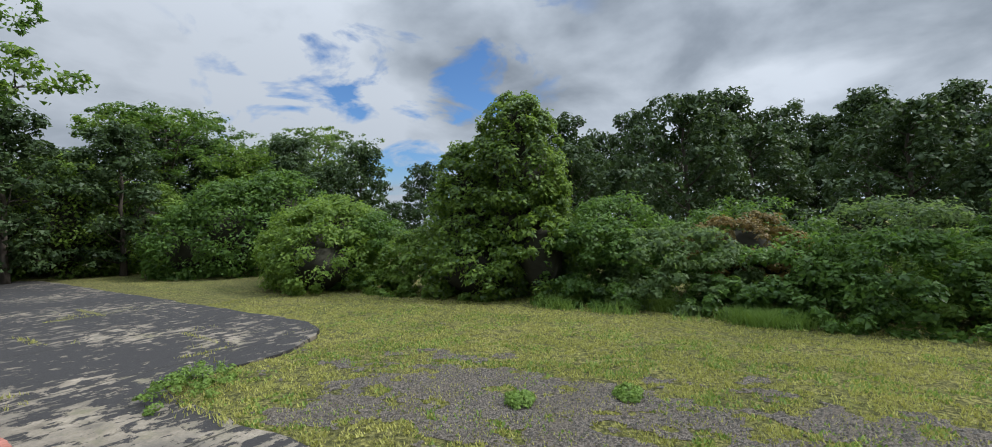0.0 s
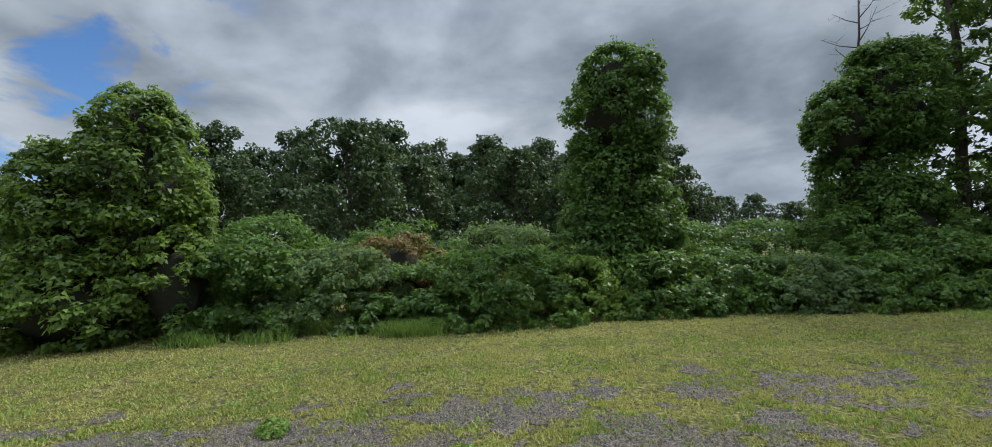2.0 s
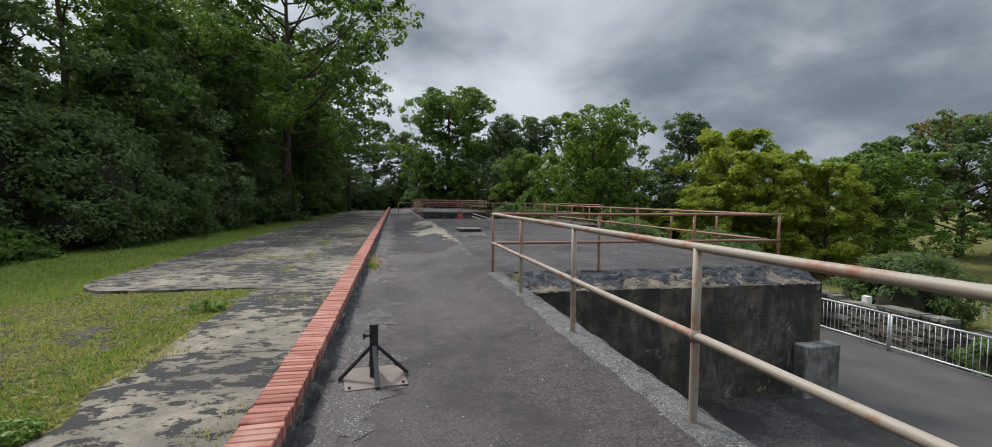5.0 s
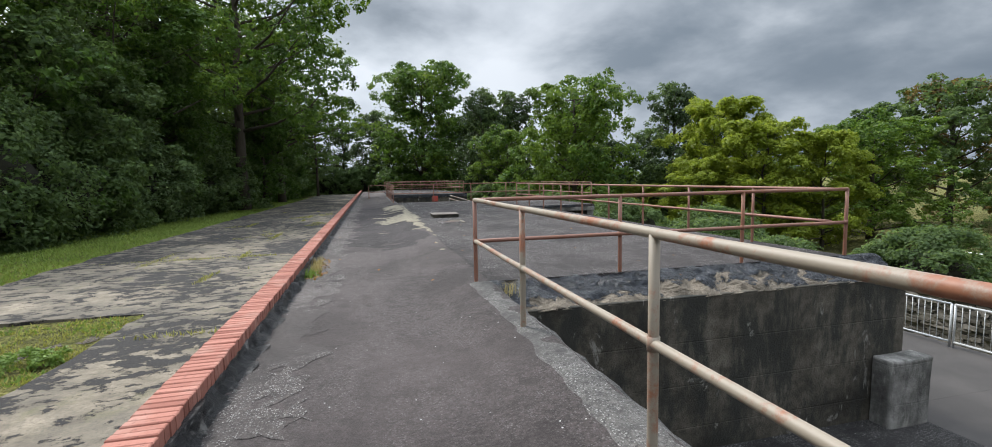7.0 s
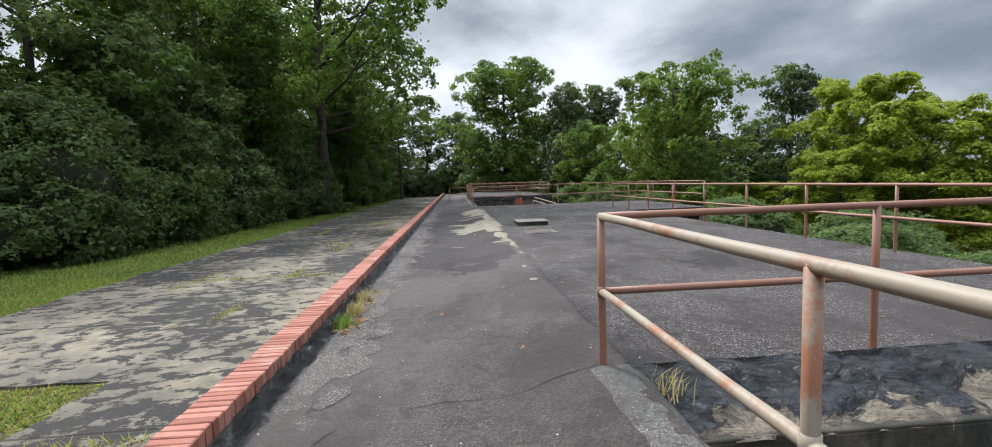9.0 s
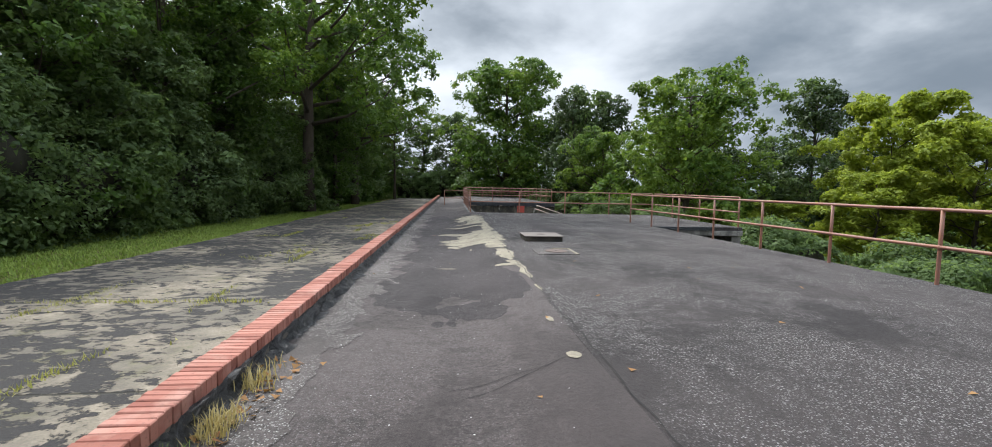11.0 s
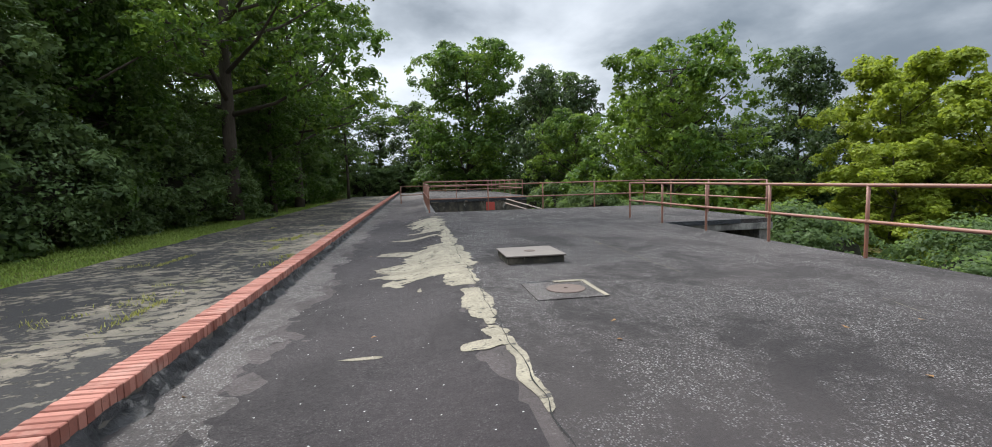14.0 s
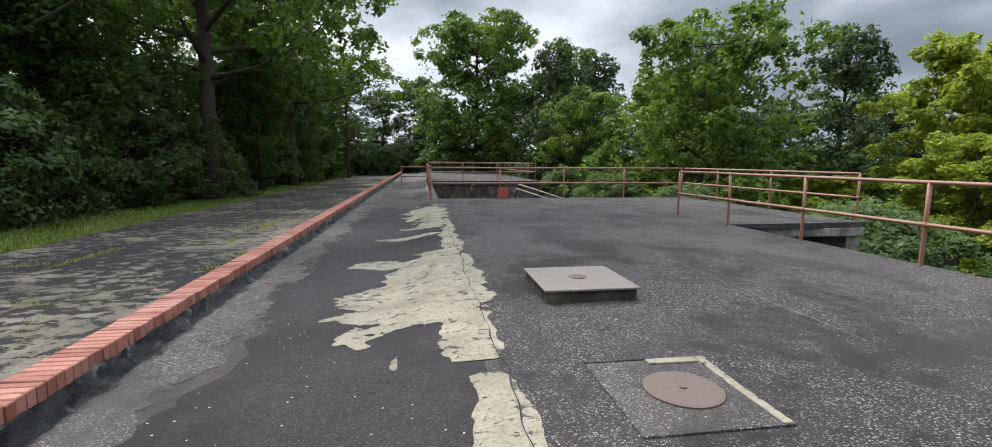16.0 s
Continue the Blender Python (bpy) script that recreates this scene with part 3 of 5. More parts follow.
# rough concrete coping along the open side of the walkway
def coping(name, y0, y1):
    verts, faces, n = [], [], int((y1 - y0) / 0.06)
    prof = ((1.78, -0.02), (1.86, 0.012), (2.05, 0.006), (2.17, -0.07), (2.20, -0.26), (2.07, -0.30))
    for i in range(n + 1):
        y = y0 + (y1 - y0) * i / n
        for j, (x, z) in enumerate(prof):
            d = noise.fractal(Vector((x * 3, y * 3.2, z * 3)), 1.0, 2.0, 4)
            verts.append((x + d * 0.022 * (j > 1), y, z + d * 0.012))
    k = len(prof)
    for i in range(n):
        for j in range(k - 1):
            faces.append((i * k + j, i * k + j + 1, (i + 1) * k + j + 1, (i + 1) * k + j))
    ob = mesh_object(name, verts, faces, COPING_MAT, smooth=True)
    return tagged(ob, "crumbling grey concrete coping at the pit edge", "coping", kind="structure")


coping("coping_1", -12, 10.26)
coping("coping_2", 33.12, 45.0)

# second pit and the deck beyond it
deck_far = tagged(part("deck_far", box_bm(2.06, 8.6, 45.2, 66, -0.25, 0.10), DECK_TAR), "further flat roof deck of grey bitumen", "roof deck", kind="structure")
far_wall = tagged(part("wall_far", box_bm(2.06, 8.6, 45.0, 45.19, -2.8, 0.10), PIT_WALL), "stained concrete wall of the second pit", "wall", kind="structure")
part("wall_face", box_bm(8.3, 8.6, 45.2, 66, -2.8, -0.26), PIT_WALL, deck_far)
part("flashing", box_bm(2.07, 8.59, 44.95, 44.995, -0.15, 0.11, 0.01, 3, 0.02), MASTIC, far_wall)
tagged(part("pit_floor", box_bm(2.06, 12.0, 33.11, 44.94, -2.8, -2.42), PATH_MAT), "asphalt floor of the second pit", "path", kind="structure")
tagged(part("wall_south", box_bm(2.06, 12.5, -30.2, -12, -2.7, 0.0), PIT_WALL), "plain concrete wall closing the pit", "wall", kind="structure")


# ---- brick kerb ----
kerb = tagged(part("kerb", box_bm(KERB_L + 0.012, KERB_R - 0.012, -9, 70, -0.5, KERB_TOP - 0.012), MORTAR), "low kerb wall capped with a row of red bricks", "kerb", kind="structure")


def mastic_face(y0, y1):
    verts, faces, n = [], [], int((y1 - y0) / 0.045)
    prof = ((KERB_R - 0.02, 0.004), (KERB_R + 0.004, -0.006), (KERB_R + 0.022, -0.06), (KERB_R + 0.05, -0.11), (KERB_R + 0.10, -0.135))
    for i in range(n + 1):
        y = y0 + (y1 - y0) * i / n
        for j, (x, z) in enumerate(prof):
            d = noise.fractal(Vector((j * 0.7, y * 4.0, 1.0)), 1.0, 2.0, 4)
            verts.append((x + d * 0.060 * (j > 0), y, z + d * 0.036 * (j > 0)))
    k = len(prof)
    for i in range(n):
        for j in range(k - 1):
            faces.append((i * k + j, i * k + j + 1, (i + 1) * k + j + 1, (i + 1) * k + j))
    return mesh_object("flashing", verts, faces, KERB_MASTIC, kerb, smooth=True, label="black mastic flashing along the brick kerb")


mastic_face(-9, 70)
v, f = contour(KERB_R + 0.07, 0.85, -4, 46, 0.065, lambda x, y: 0.06 - x + 0.20 * noise.noise((x * 1.1, y * 0.5, 9.0)) + 0.26 * noise.fractal(Vector((x * 3.5, y * 2.5, 1.0)), 0.5, 2.2, 5), lambda x, y: walk_z(x, y) + 0.004)
tagged(mesh_object("grit_drift", v, f, GRIT_TAR, walkway, label="pale loose grit washed along the kerb"), kind="stuff")

v, f = contour(-0.1, 2.05, 14.2, 31.6, 0.08, lambda x, y: min(x - 0.12, 2.03 - x, (y - 15.2) * 0.3, (31.3 - y) * 0.5) + 0.36 * noise.fractal(Vector((x * 1.5, y * 0.9, 17.0)), 0.5, 2.1, 7), lambda x, y: walk_z(x, y) + 0.002)
tagged(mesh_object("tar_coat", v, f, COAT_TAR, walkway, label="darker smooth coat of newer bitumen"), kind="stuff")

# ---- peeled patches on the walkway ----
def blob(x, y, cx, cy, rx, ry):
    return 1 - math.hypot((x - cx) / rx, (y - cy) / ry)


def peel_field(x, y):
    w = x + 0.05 * noise.noise((x * 3, y * 3, 0)), y
    spots = (blob(*w, 2.0, 18.7, 0.165, 1.05), blob(*w, 2.07, 17.0, 0.05, 0.8), blob(*w, 1.95, 20.15, 0.26, 0.6), blob(*w, 1.62, 21.25, 0.80, 0.80), blob(*w, 1.95, 22.4, 0.40, 1.2), blob(*w, 1.62, 22.7, 0.5, 0.8), blob(*w, 1.35, 21.6, 0.55, 0.9),
             blob(*w, 2.05, 24.2, 0.17, 1.7), blob(*w, 1.75, 28.9, 0.55, 2.1), blob(*w, 2.12, 26.2, 0.10, 1.4), blob(*w, 1.75, 26.5, 0.45, 0.6), blob(*w, 1.1, 23.1, 0.4, 0.35), blob(*w, 1.3, 25.3, 0.6, 0.16), blob(*w, 1.85, 17.5, 0.16, 0.10), blob(*w, 1.92, 13.34, 0.055, 0.09), blob(*w, 1.93, 14.33, 0.03, 0.10),
             blob(*w, 2.08, 15.7, 0.025, 0.25), blob(*w, 0.92, 17.75, 0.20, 0.035), blob(*w, 1.42, 19.9, 0.03, 0.12))
    tear = noise.fractal(Vector((x * 1.5, y * 2.3, 5.0)), 0.6, 2.3, 6)
    return max(spots) + 0.50 * tear - 0.05 - 2.5 * max(0.0, x - 2.17) - 0.9 * max(0.0, 1 - abs(y - 19.55) / 0.12)


v, f = contour(0.4, 2.5, 12.4, 31.2, 0.035, peel_field, lambda x, y: (walk_z(x, y) if x < 2.05 else 0.0) + 0.007)
tagged(mesh_object("peeled_patch", v, f, PEEL, walkway, label="pale bare concrete where the bitumen has peeled away"), kind="stuff")


def chip_field(x, y):
    n1 = noise.noise((x * 2.3, y * 2.3, 11.0)) + 0.5 * noise.noise((x * 6, y * 6, 3.0))
    return n1 - 0.80 - 0.35 * (1 - smooth_step(9.4, 10.4, y)) - 0.3 * smooth_step(12, 15, y)


v, f = contour(0.2, 2.2, 8.6, 15.5, 0.035, chip_field, lambda x, y: walk_z(x, y) + 0.007)
tagged(mesh_object("peeled_chip", v, f, PEEL, walkway, label="small pale chips in the bitumen"), kind="stuff")


def crack(pts, width, mat, parent, name, lift=0.005):
    verts, faces = [], []
    for i in range(len(pts) - 1):
        a, b = Vector((*pts[i], 0)), Vector((*pts[i + 1], 0))
        n = max(2, int((b - a).length / 0.06))
        for k in range(n + (i == len(pts) - 2)):
            p = a + (b - a) * k / n
            side = Vector((-(b - a).y, (b - a).x, 0)).normalized()
            p = p + side * 0.05 * noise.noise((p.x * 3, p.y * 3, 2))
            w = width * (0.35 + 0.9 * abs(noise.noise((p.x * 5, p.y * 5, 8))))
            z = (walk_z(p.x, p.y) if p.x < 2.05 else 0) + lift
            verts += [(p.x + side.x * w, p.y + side.y * w, z), (p.x - side.x * w, p.y - side.y * w, z)]
    for i in range(len(verts) // 2 - 1):
        faces.append((2 * i, 2 * i + 1, 2 * i + 3, 2 * i + 2))
    return mesh_object(name, verts, faces, mat, parent)


DARK_JOINT = plain("open_joint", (0.018, 0.017, 0.016), 0.9)
crack([(2.09, 10.4), (2.09, 33.0)], 0.006, DARK_JOINT, walkway, "crack", 0.011)
crack([(0.98, 13.03), (1.35, 13.15), (1.69, 13.21), (1.85, 13.29)], 0.006, DARK_JOINT, walkway, "crack")
crack([(1.1, 12.9), (1.85, 13.29)], 0.005, DARK_JOINT, walkway, "crack")
crack([(0.5, 10.1), (1.2, 10.2), (1.9, 10.32)], 0.006, DARK_JOINT, walkway, "crack")
crack([(4.75, 19.6), (4.85, 24.0), (4.8, 27.5)], 0.009, PEEL, deck, "crack")
crack([(5.9, 17.9), (5.75, 17.3)], 0.008, PEEL, deck, "crack")


# ---- railings ----
def railing(points, posts, mat, label, base=0.0, height=1.067):
    """A two-bar pipe railing along a line; posts are (x, y)."""
    root = tagged(new("railing"), label, "railing", "pipe railings")
    root.location = (points[0][0], points[0][1], base)

    def local(p, z):
        return (p[0] - points[0][0], p[1] - points[0][1], z)
    top = [local(p, height - 0.025) for p in points]
    mid = [local(p, height * 0.49) for p in points]
    for name, line in (("top_rail", top), ("mid_rail", mid)):
        dense = []
        for a, b in zip(line, line[1:]):
            m = max(2, int((Vector(b) - Vector(a)).length / 0.5))
            dense += [tuple(Vector(a).lerp(Vector(b), k / m)) for k in range(m)]
        dense.append(line[-1])
        dense = [(x + 0.004 * noise.noise((x, y, 1)), y, z + 0.006 * noise.noise((x, y, 5))) for x, y, z in dense]
        v, f = tube(dense, 0.026)
        mesh_object(name, v, f, mat, root, smooth=True)
    for p in posts:
        v, f = tube([local(p, -0.06), local(p, 0.0), local(p, height * 0.5), local(p, height - 0.02)], 0.026)
        post = mesh_object("post", v, f, mat, root, smooth=True)
        x, y, _ = local(p, 0)
        v, f = tube([(x, y, height * 0.49 - 0.035), (x, y, height * 0.49 + 0.035)], 0.031)
        mesh_object("collar", v, f, mat, post, smooth=True)
    return root


GREY_LABEL = "grey painted steel pipe railing, rust breaking through, beside the pit"
RUST_LABEL = "rust-red steel pipe railing along the deck edge"
railing([(RAIL_X, -5.65), (RAIL_X, 10.3)], [(RAIL_X, y) for y in (-5.65, -3.65, -1.65, 0.35, 2.35, 4.37, 6.33, 8.34)], PIPE_GREY, GREY_LABEL)
railing([(RAIL_X, 10.3), (7.84, 10.3)], [(x, 10.3) for x in (1.9, 3.92, 5.91, 7.84)], PIPE_RUST, RUST_LABEL)
railing([(7.72, 10.45), (7.72, 27.5)], [(7.72, 12.08 + 1.93 * k) for k in range(9)], PIPE_RUST, RUST_LABEL)
railing([(11.0, 25.9), (11.0, 33.0)], [(11.0, y) for y in (25.9, 28.6, 31.0)], PIPE_RUST, RUST_LABEL)
railing([(1.9, 33.2 - 0.2), (10.9, 33.0)], [(x, 33.0) for x in (1.9, 4.25, 6.5, 8.7, 10.9)], PIPE_RUST, RUST_LABEL)
railing([(1.9, 33.1), (1.9, 45.3)], [(1.9, 35.1 + 2.0 * k) for k in range(6)], PIPE_RUST, RUST_LABEL, height=1.1)
railing([(0.5, 44.2), (1.85, 44.2)], [(0.5, 44.2)], PIPE_RUST, "rust-red pipe barrier across the walkway", base=-0.12)
railing([(2.0, 45.3), (8.4, 45.3)], [(x, 45.3) for x in (4.0, 6.1, 8.4)], PIPE_RUST, RUST_LABEL, base=0.1)
railing([(8.4, 45.4), (8.4, 62)], [(8.4, 47.4 + 2.2 * k) for k in range(7)], PIPE_RUST, RUST_LABEL, base=0.1)
railing([(2.2, 60.0), (8.2, 60.0)], [(x, 60.0) for x in (2.2, 4.2, 6.2)], PIPE_RUST, RUST_LABEL, base=0.1)

# red box on the far railing and the stair rails below it
box = tagged(part("sign_box", box_bm(4.18, 4.52, 33.06, 33.16, 0.02, 0.34, 0.01), RED_BOX), "small faded red metal box hung on a railing", "metal box")
stair = tagged(new("stair_rail"), "grey pipe handrails sloping down beyond the deck", "handrail")
for off in (0.0, 0.5):
    v, f = tube([(6.5, 41 + off, 0.1 - off * 0.5), (10.5, 38 + off, -1.2 - off * 0.5)], 0.03)
    mesh_object("rail", v, f, PIPE_GREY, stair, smooth=True)


# ---- steel stand ----
def post_stand():
    root = tagged(new("post_stand"), "black steel umbrella stand with braces on a square plate", "stand")
    root.matrix_world = pose(0.02, 5.80, -0.128, 0, 0, 8)
    part("base_plate", box_bm(-0.235, 0.235, -0.235, 0.235, 0.0, 0.012, 0.003), PLATE, root, "weathered pale steel plate")
    bm = bmesh.new()
    v, f = tube([(0, 0, 0.012), (0, 0, 0.43)], 0.034, 16)
    vs = [bm.verts.new(p) for p in v]
    for q in f[:-1]:
        bm.faces.new([vs[i] for i in q])
    part("socket", bm, BLACK_STEEL, root)
    v, f = tube([(0, 0, 0.424), (0, 0, 0.436)], 0.0375, 16)
    mesh_object("rim", v, f, BLACK_STEEL, root)
    for a in (0, 90, 180, 270):
        bm = box_bm(-0.013, 0.013, -0.018, 0.018, 0.0, 0.36, 0.003)
        bm.transform(pose(0, 0, 0, 0, 0, a) @ Matrix.Translation((0.268, 0, 0.014)) @ pose(0, 0, 0, 0, -45, 0))
        part("brace", bm, BLACK_STEEL, root)
    v, f = tube([(-0.036, -0.01, 0.35), (-0.075, -0.01, 0.35)], 0.012, 8)
    bolt = mesh_object("clamp", v, f, BLACK_STEEL, root)
    part("knob", box_bm(-0.085, -0.068, -0.03, 0.012, 0.325, 0.375, 0.005), BLACK_STEEL, bolt)
    for x in (-0.2, 0.2):
        for y in (-0.2, 0.2):
            v, f = tube([(x, y, 0.012), (x, y, 0.026)], 0.011, 6)
            mesh_object("bolt", v, f, BLACK_STEEL, root)


post_stand()

# ---- hatch and manhole ----
hatch = tagged(new("roof_hatch"), "raised square concrete hatch with a brown metal lid", "hatch")
hatch.location = (3.13, 21.25, 0)
part("upstand", box_bm(-0.43, 0.43, -0.44, 0.44, -0.02, 0.105, 0.012, 2, 0.008), PIT_WALL, hatch)
part("lid", box_bm(-0.455, 0.455, -0.465, 0.465, 0.107, 0.128, 0.005), LID, hatch, "flat brown metal lid with a rusty ring")
v, f = tube([(0.0, 0.0, 0.129), (0.0, 0.0, 0.134)], 0.09, 16)
mesh_object("ring", v, f, RUST_IRON, hatch)
manhole = tagged(new("manhole"), "round rusty cover in a gritty square concrete frame", "manhole")
manhole.location = (3.0, 19.08, 0)
part("frame", box_bm(-0.40, 0.39, -0.41, 0.41, -0.01, 0.012, 0.004), GRIT_TAR, manhole)
v, f = tube([(0.03, 0, 0.013), (0.03, 0, 0.020), (0.03, 0, 0.024)], [0.217, 0.217, 0.20], 32)
cover = mesh_object("cover", v, f, RUST_IRON, manhole, label="rusty brown iron disc")
v, f = tube([(0.03, 0, 0.024), (0.03, 0, 0.032)], 0.02, 8)
mesh_object("boss", v, f, RUST_IRON, cover)
part("edge", box_bm(0.33, 0.388, -0.40, 0.40, 0.0, 0.016, 0.004, 3, 0.010), PEEL, manhole, "pale bare concrete edge")
part("edge", box_bm(0.0, 0.325, 0.33, 0.40, 0.0, 0.0165, 0.004, 3, 0.010), PEEL, manhole, "pale bare concrete edge")
part("seam", box_bm(-0.40, 0.20, 0.413, 0.432, 0.0, 0.016, 0.004), MASTIC, manhole)

# ---- crowd fence along the lower path ----
def barrier(length, height):
    root = tagged(new("barrier_fence"), "galvanised crowd barrier with upright bars along the path", "fence", "barriers along the path")
    for name, z in (("top_bar", height), ("bottom_bar", 0.12)):
        v, f = tube([(0, 0, z), (0, length, z)], 0.022, 8)
        mesh_object(name, v, f, GALV, root, smooth=True)
    for y in (0.0, length):
        v, f = tube([(0, y, 0), (0, y, height)], 0.022, 8)
        mesh_object("leg", v, f, GALV, root, smooth=True)
    bars = int(length / 0.125)
    for k in range(1, bars):
        y = length * k / bars
        v, f = tube([(0, y, 0.12), (0, y, height)], 0.008, 6)
        mesh_object("bar", v, f, GALV, root, smooth=True)
    return root


fence = barrier(2.25, 0.92)
fence.matrix_world = pose(12.3, 4.6, PIT_FLOOR)
for k in range(1, 6):
    copy_thing(fence, pose(12.3, 4.6 + 2.32 * k, PIT_FLOOR))
lock = tagged(part("lock_box", box_bm(12.2, 12.34, 8.2, 8.34, PIT_FLOOR + 0.0, PIT_FLOOR + 0.42, 0.015), BLACK_STEEL), "small black box at the foot of the fence", "box")
pole = tagged(new("sign_post"), "thin galvanised post behind the fence", "post")
pole.location = (12.5, 8.0, -2.4)
v, f = tube([(0, 0, -0.2), (0, 0, 1.7)], 0.035, 8)
mesh_object("pole", v, f, GALV, pole, smooth=True)
pw = tagged(part("white_post", box_bm(15.2, 15.4, 14.6, 14.8, -3.6, -1.75, 0.01), WHITE_POST), "short square white-painted post by the ruined wall", "post")
paddock = tagged(new("rail_fence"), "low pale rail fence across the far lawn", "fence")
for y in (8, 11, 14, 17, 20):
    v, f = tube([(24, y, -3.6), (24, y, -2.0)], 0.05, 6)
    mesh_object("post", v, f, GALV, paddock)
v, f = tube([(24, 8, -2.05), (24, 20, -2.05)], 0.04, 6)
mesh_object("rail", v, f, GALV, paddock)


def rubble_wall(x0, y0, x1, y1, z0, z1, thick, seed):
    """A dry stone wall of separate rough blocks in courses."""
    r = random.Random(seed)
    bm = bmesh.new()
    a, b = Vector((x0, y0, 0)), Vector((x1, y1, 0))
    d = (b - a).normalized()
    side = Vector((-d.y, d.x, 0))
    length, z = (b - a).length, z0
    while z < z1:
        h, s = r.uniform(0.06, 0.12), 0.0
        top = z1 - 0.5 * abs(noise.noise((z0, seed, 1)))
        while s < length:
            w = r.uniform(0.16, 0.45)
            if z + h < top + 0.35 * noise.noise((s * 0.6, seed, 0)):
                m = Matrix.Translation(a + d * (s + w / 2) + Vector((0, 0, z + h / 2)) + side * r.uniform(-0.04, 0.04)) @ Matrix.Rotation(math.atan2(d.y, d.x), 4, "Z") @ Matrix.Diagonal((w * 0.97, thick * r.uniform(0.9, 1.05), h * 0.94, 1))
                bmesh.ops.create_cube(bm, size=1, matrix=m)
            s += w
        z += h
    for q in bm.verts:
        q.co += Vector((r.uniform(-1, 1), r.uniform(-1, 1), r.uniform(-1, 1))) * 0.018
    return tagged(part("stone_wall", bm, RUBBLE), "ruined dry stone wall, dark with moss", "wall")


rubble_wall(15.0, 12.0, 15.0, 20.0, -3.7, -1.7, 0.5, 3)
rubble_wall(15.2, 11.8, 19.0, 10.4, -3.7, -2.0, 0.5, 5)


# ---- plants ----
def leaf_mesh(pts, nrm, size, rng, droop=0.15, wide=0.40):
    """Small pointed leaves at pts, facing nrm."""
    n = len(pts)
    nrm = nrm / (np.linalg.norm(nrm, axis=1, keepdims=True) + 1e-9)
    t = np.cross(nrm, rng.normal(size=(n, 3)))
    t /= np.linalg.norm(t, axis=1, keepdims=True) + 1e-9
    b = np.cross(nrm, t)
    s = (size * rng.uniform(0.6, 1.35, n))[:, None]
    base = pts - t * s * 0.4
    verts = np.stack([base - b * s * wide, base + b * s * wide, pts + t * s * 0.65 - nrm * s * droop], 1).reshape(-1, 3)
    return verts, np.arange(n * 3).reshape(-1, 3)


def unit(rng, n):
    d = rng.normal(size=(n, 3))
    return d / np.linalg.norm(d, axis=1, keepdims=True)


def clumped(lobes, rng, clumps, per, leaf, floor):
    """Leaf places and facings over a heap of rounded lobes: each lobe is covered with smaller clumps."""
    c, r = np.array([q[:3] for q in lobes]), np.array([q[3:6] for q in lobes])
    area = (r[:, 0] * r[:, 2] + r[:, 1] * r[:, 2] + r[:, 0] * r[:, 1])
    pick = rng.choice(len(lobes), clumps, p=area / area.sum())
    d = unit(rng, clumps)
    d[:, 2] = np.where(d[:, 2] < -0.75, -d[:, 2], d[:, 2])
    cc = c[pick] + d * r[pick] * rng.uniform(0.86, 1.06, (clumps, 1))
    # keep only clumps that are not buried in another lobe
    keep = np.ones(clumps, bool)
    for k in range(len(lobes)):
        inside = (((cc - c[k]) / r[k]) ** 2).sum(1) < 0.52
        keep &= ~(inside & (pick != k))
    cc, d, pick = cc[keep], d[keep], pick[keep]
    m = len(cc)
    rad = r[pick].mean(1) * rng.uniform(0.14, 0.30, m)
    rad = np.clip(rad, leaf * 1.8, leaf * 8.0)
    e = unit(rng, m * per).reshape(m, per, 3)
    e += d[:, None, :] * 0.55 + np.array([0, 0, 0.25])
    e /= np.linalg.norm(e, axis=2, keepdims=True)
    p = cc[:, None, :] + e * rad[:, None, None] * rng.uniform(0.5, 1.1, (m, per, 1)) * np.array([1.1, 1.1, 0.8])
    nr = e * 0.8 + np.array([0, 0, 0.45]) + rng.normal(size=e.shape) * 0.35
    p, nr = p.reshape(-1, 3), nr.reshape(-1, 3)
    low = p[:, 2] < floor
    p[low, 2] = floor + rng.random(low.sum()) * leaf * 2.5
    return p, nr


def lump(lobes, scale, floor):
    """A solid core added inside a thicket to stop see-through: low lobes, each a rough ball."""
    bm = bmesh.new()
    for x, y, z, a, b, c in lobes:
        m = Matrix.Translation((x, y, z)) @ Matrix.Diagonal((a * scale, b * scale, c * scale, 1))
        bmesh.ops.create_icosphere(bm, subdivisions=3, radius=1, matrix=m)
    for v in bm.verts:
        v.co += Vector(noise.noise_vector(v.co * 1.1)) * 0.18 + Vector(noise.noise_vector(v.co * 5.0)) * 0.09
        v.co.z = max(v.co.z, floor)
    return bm


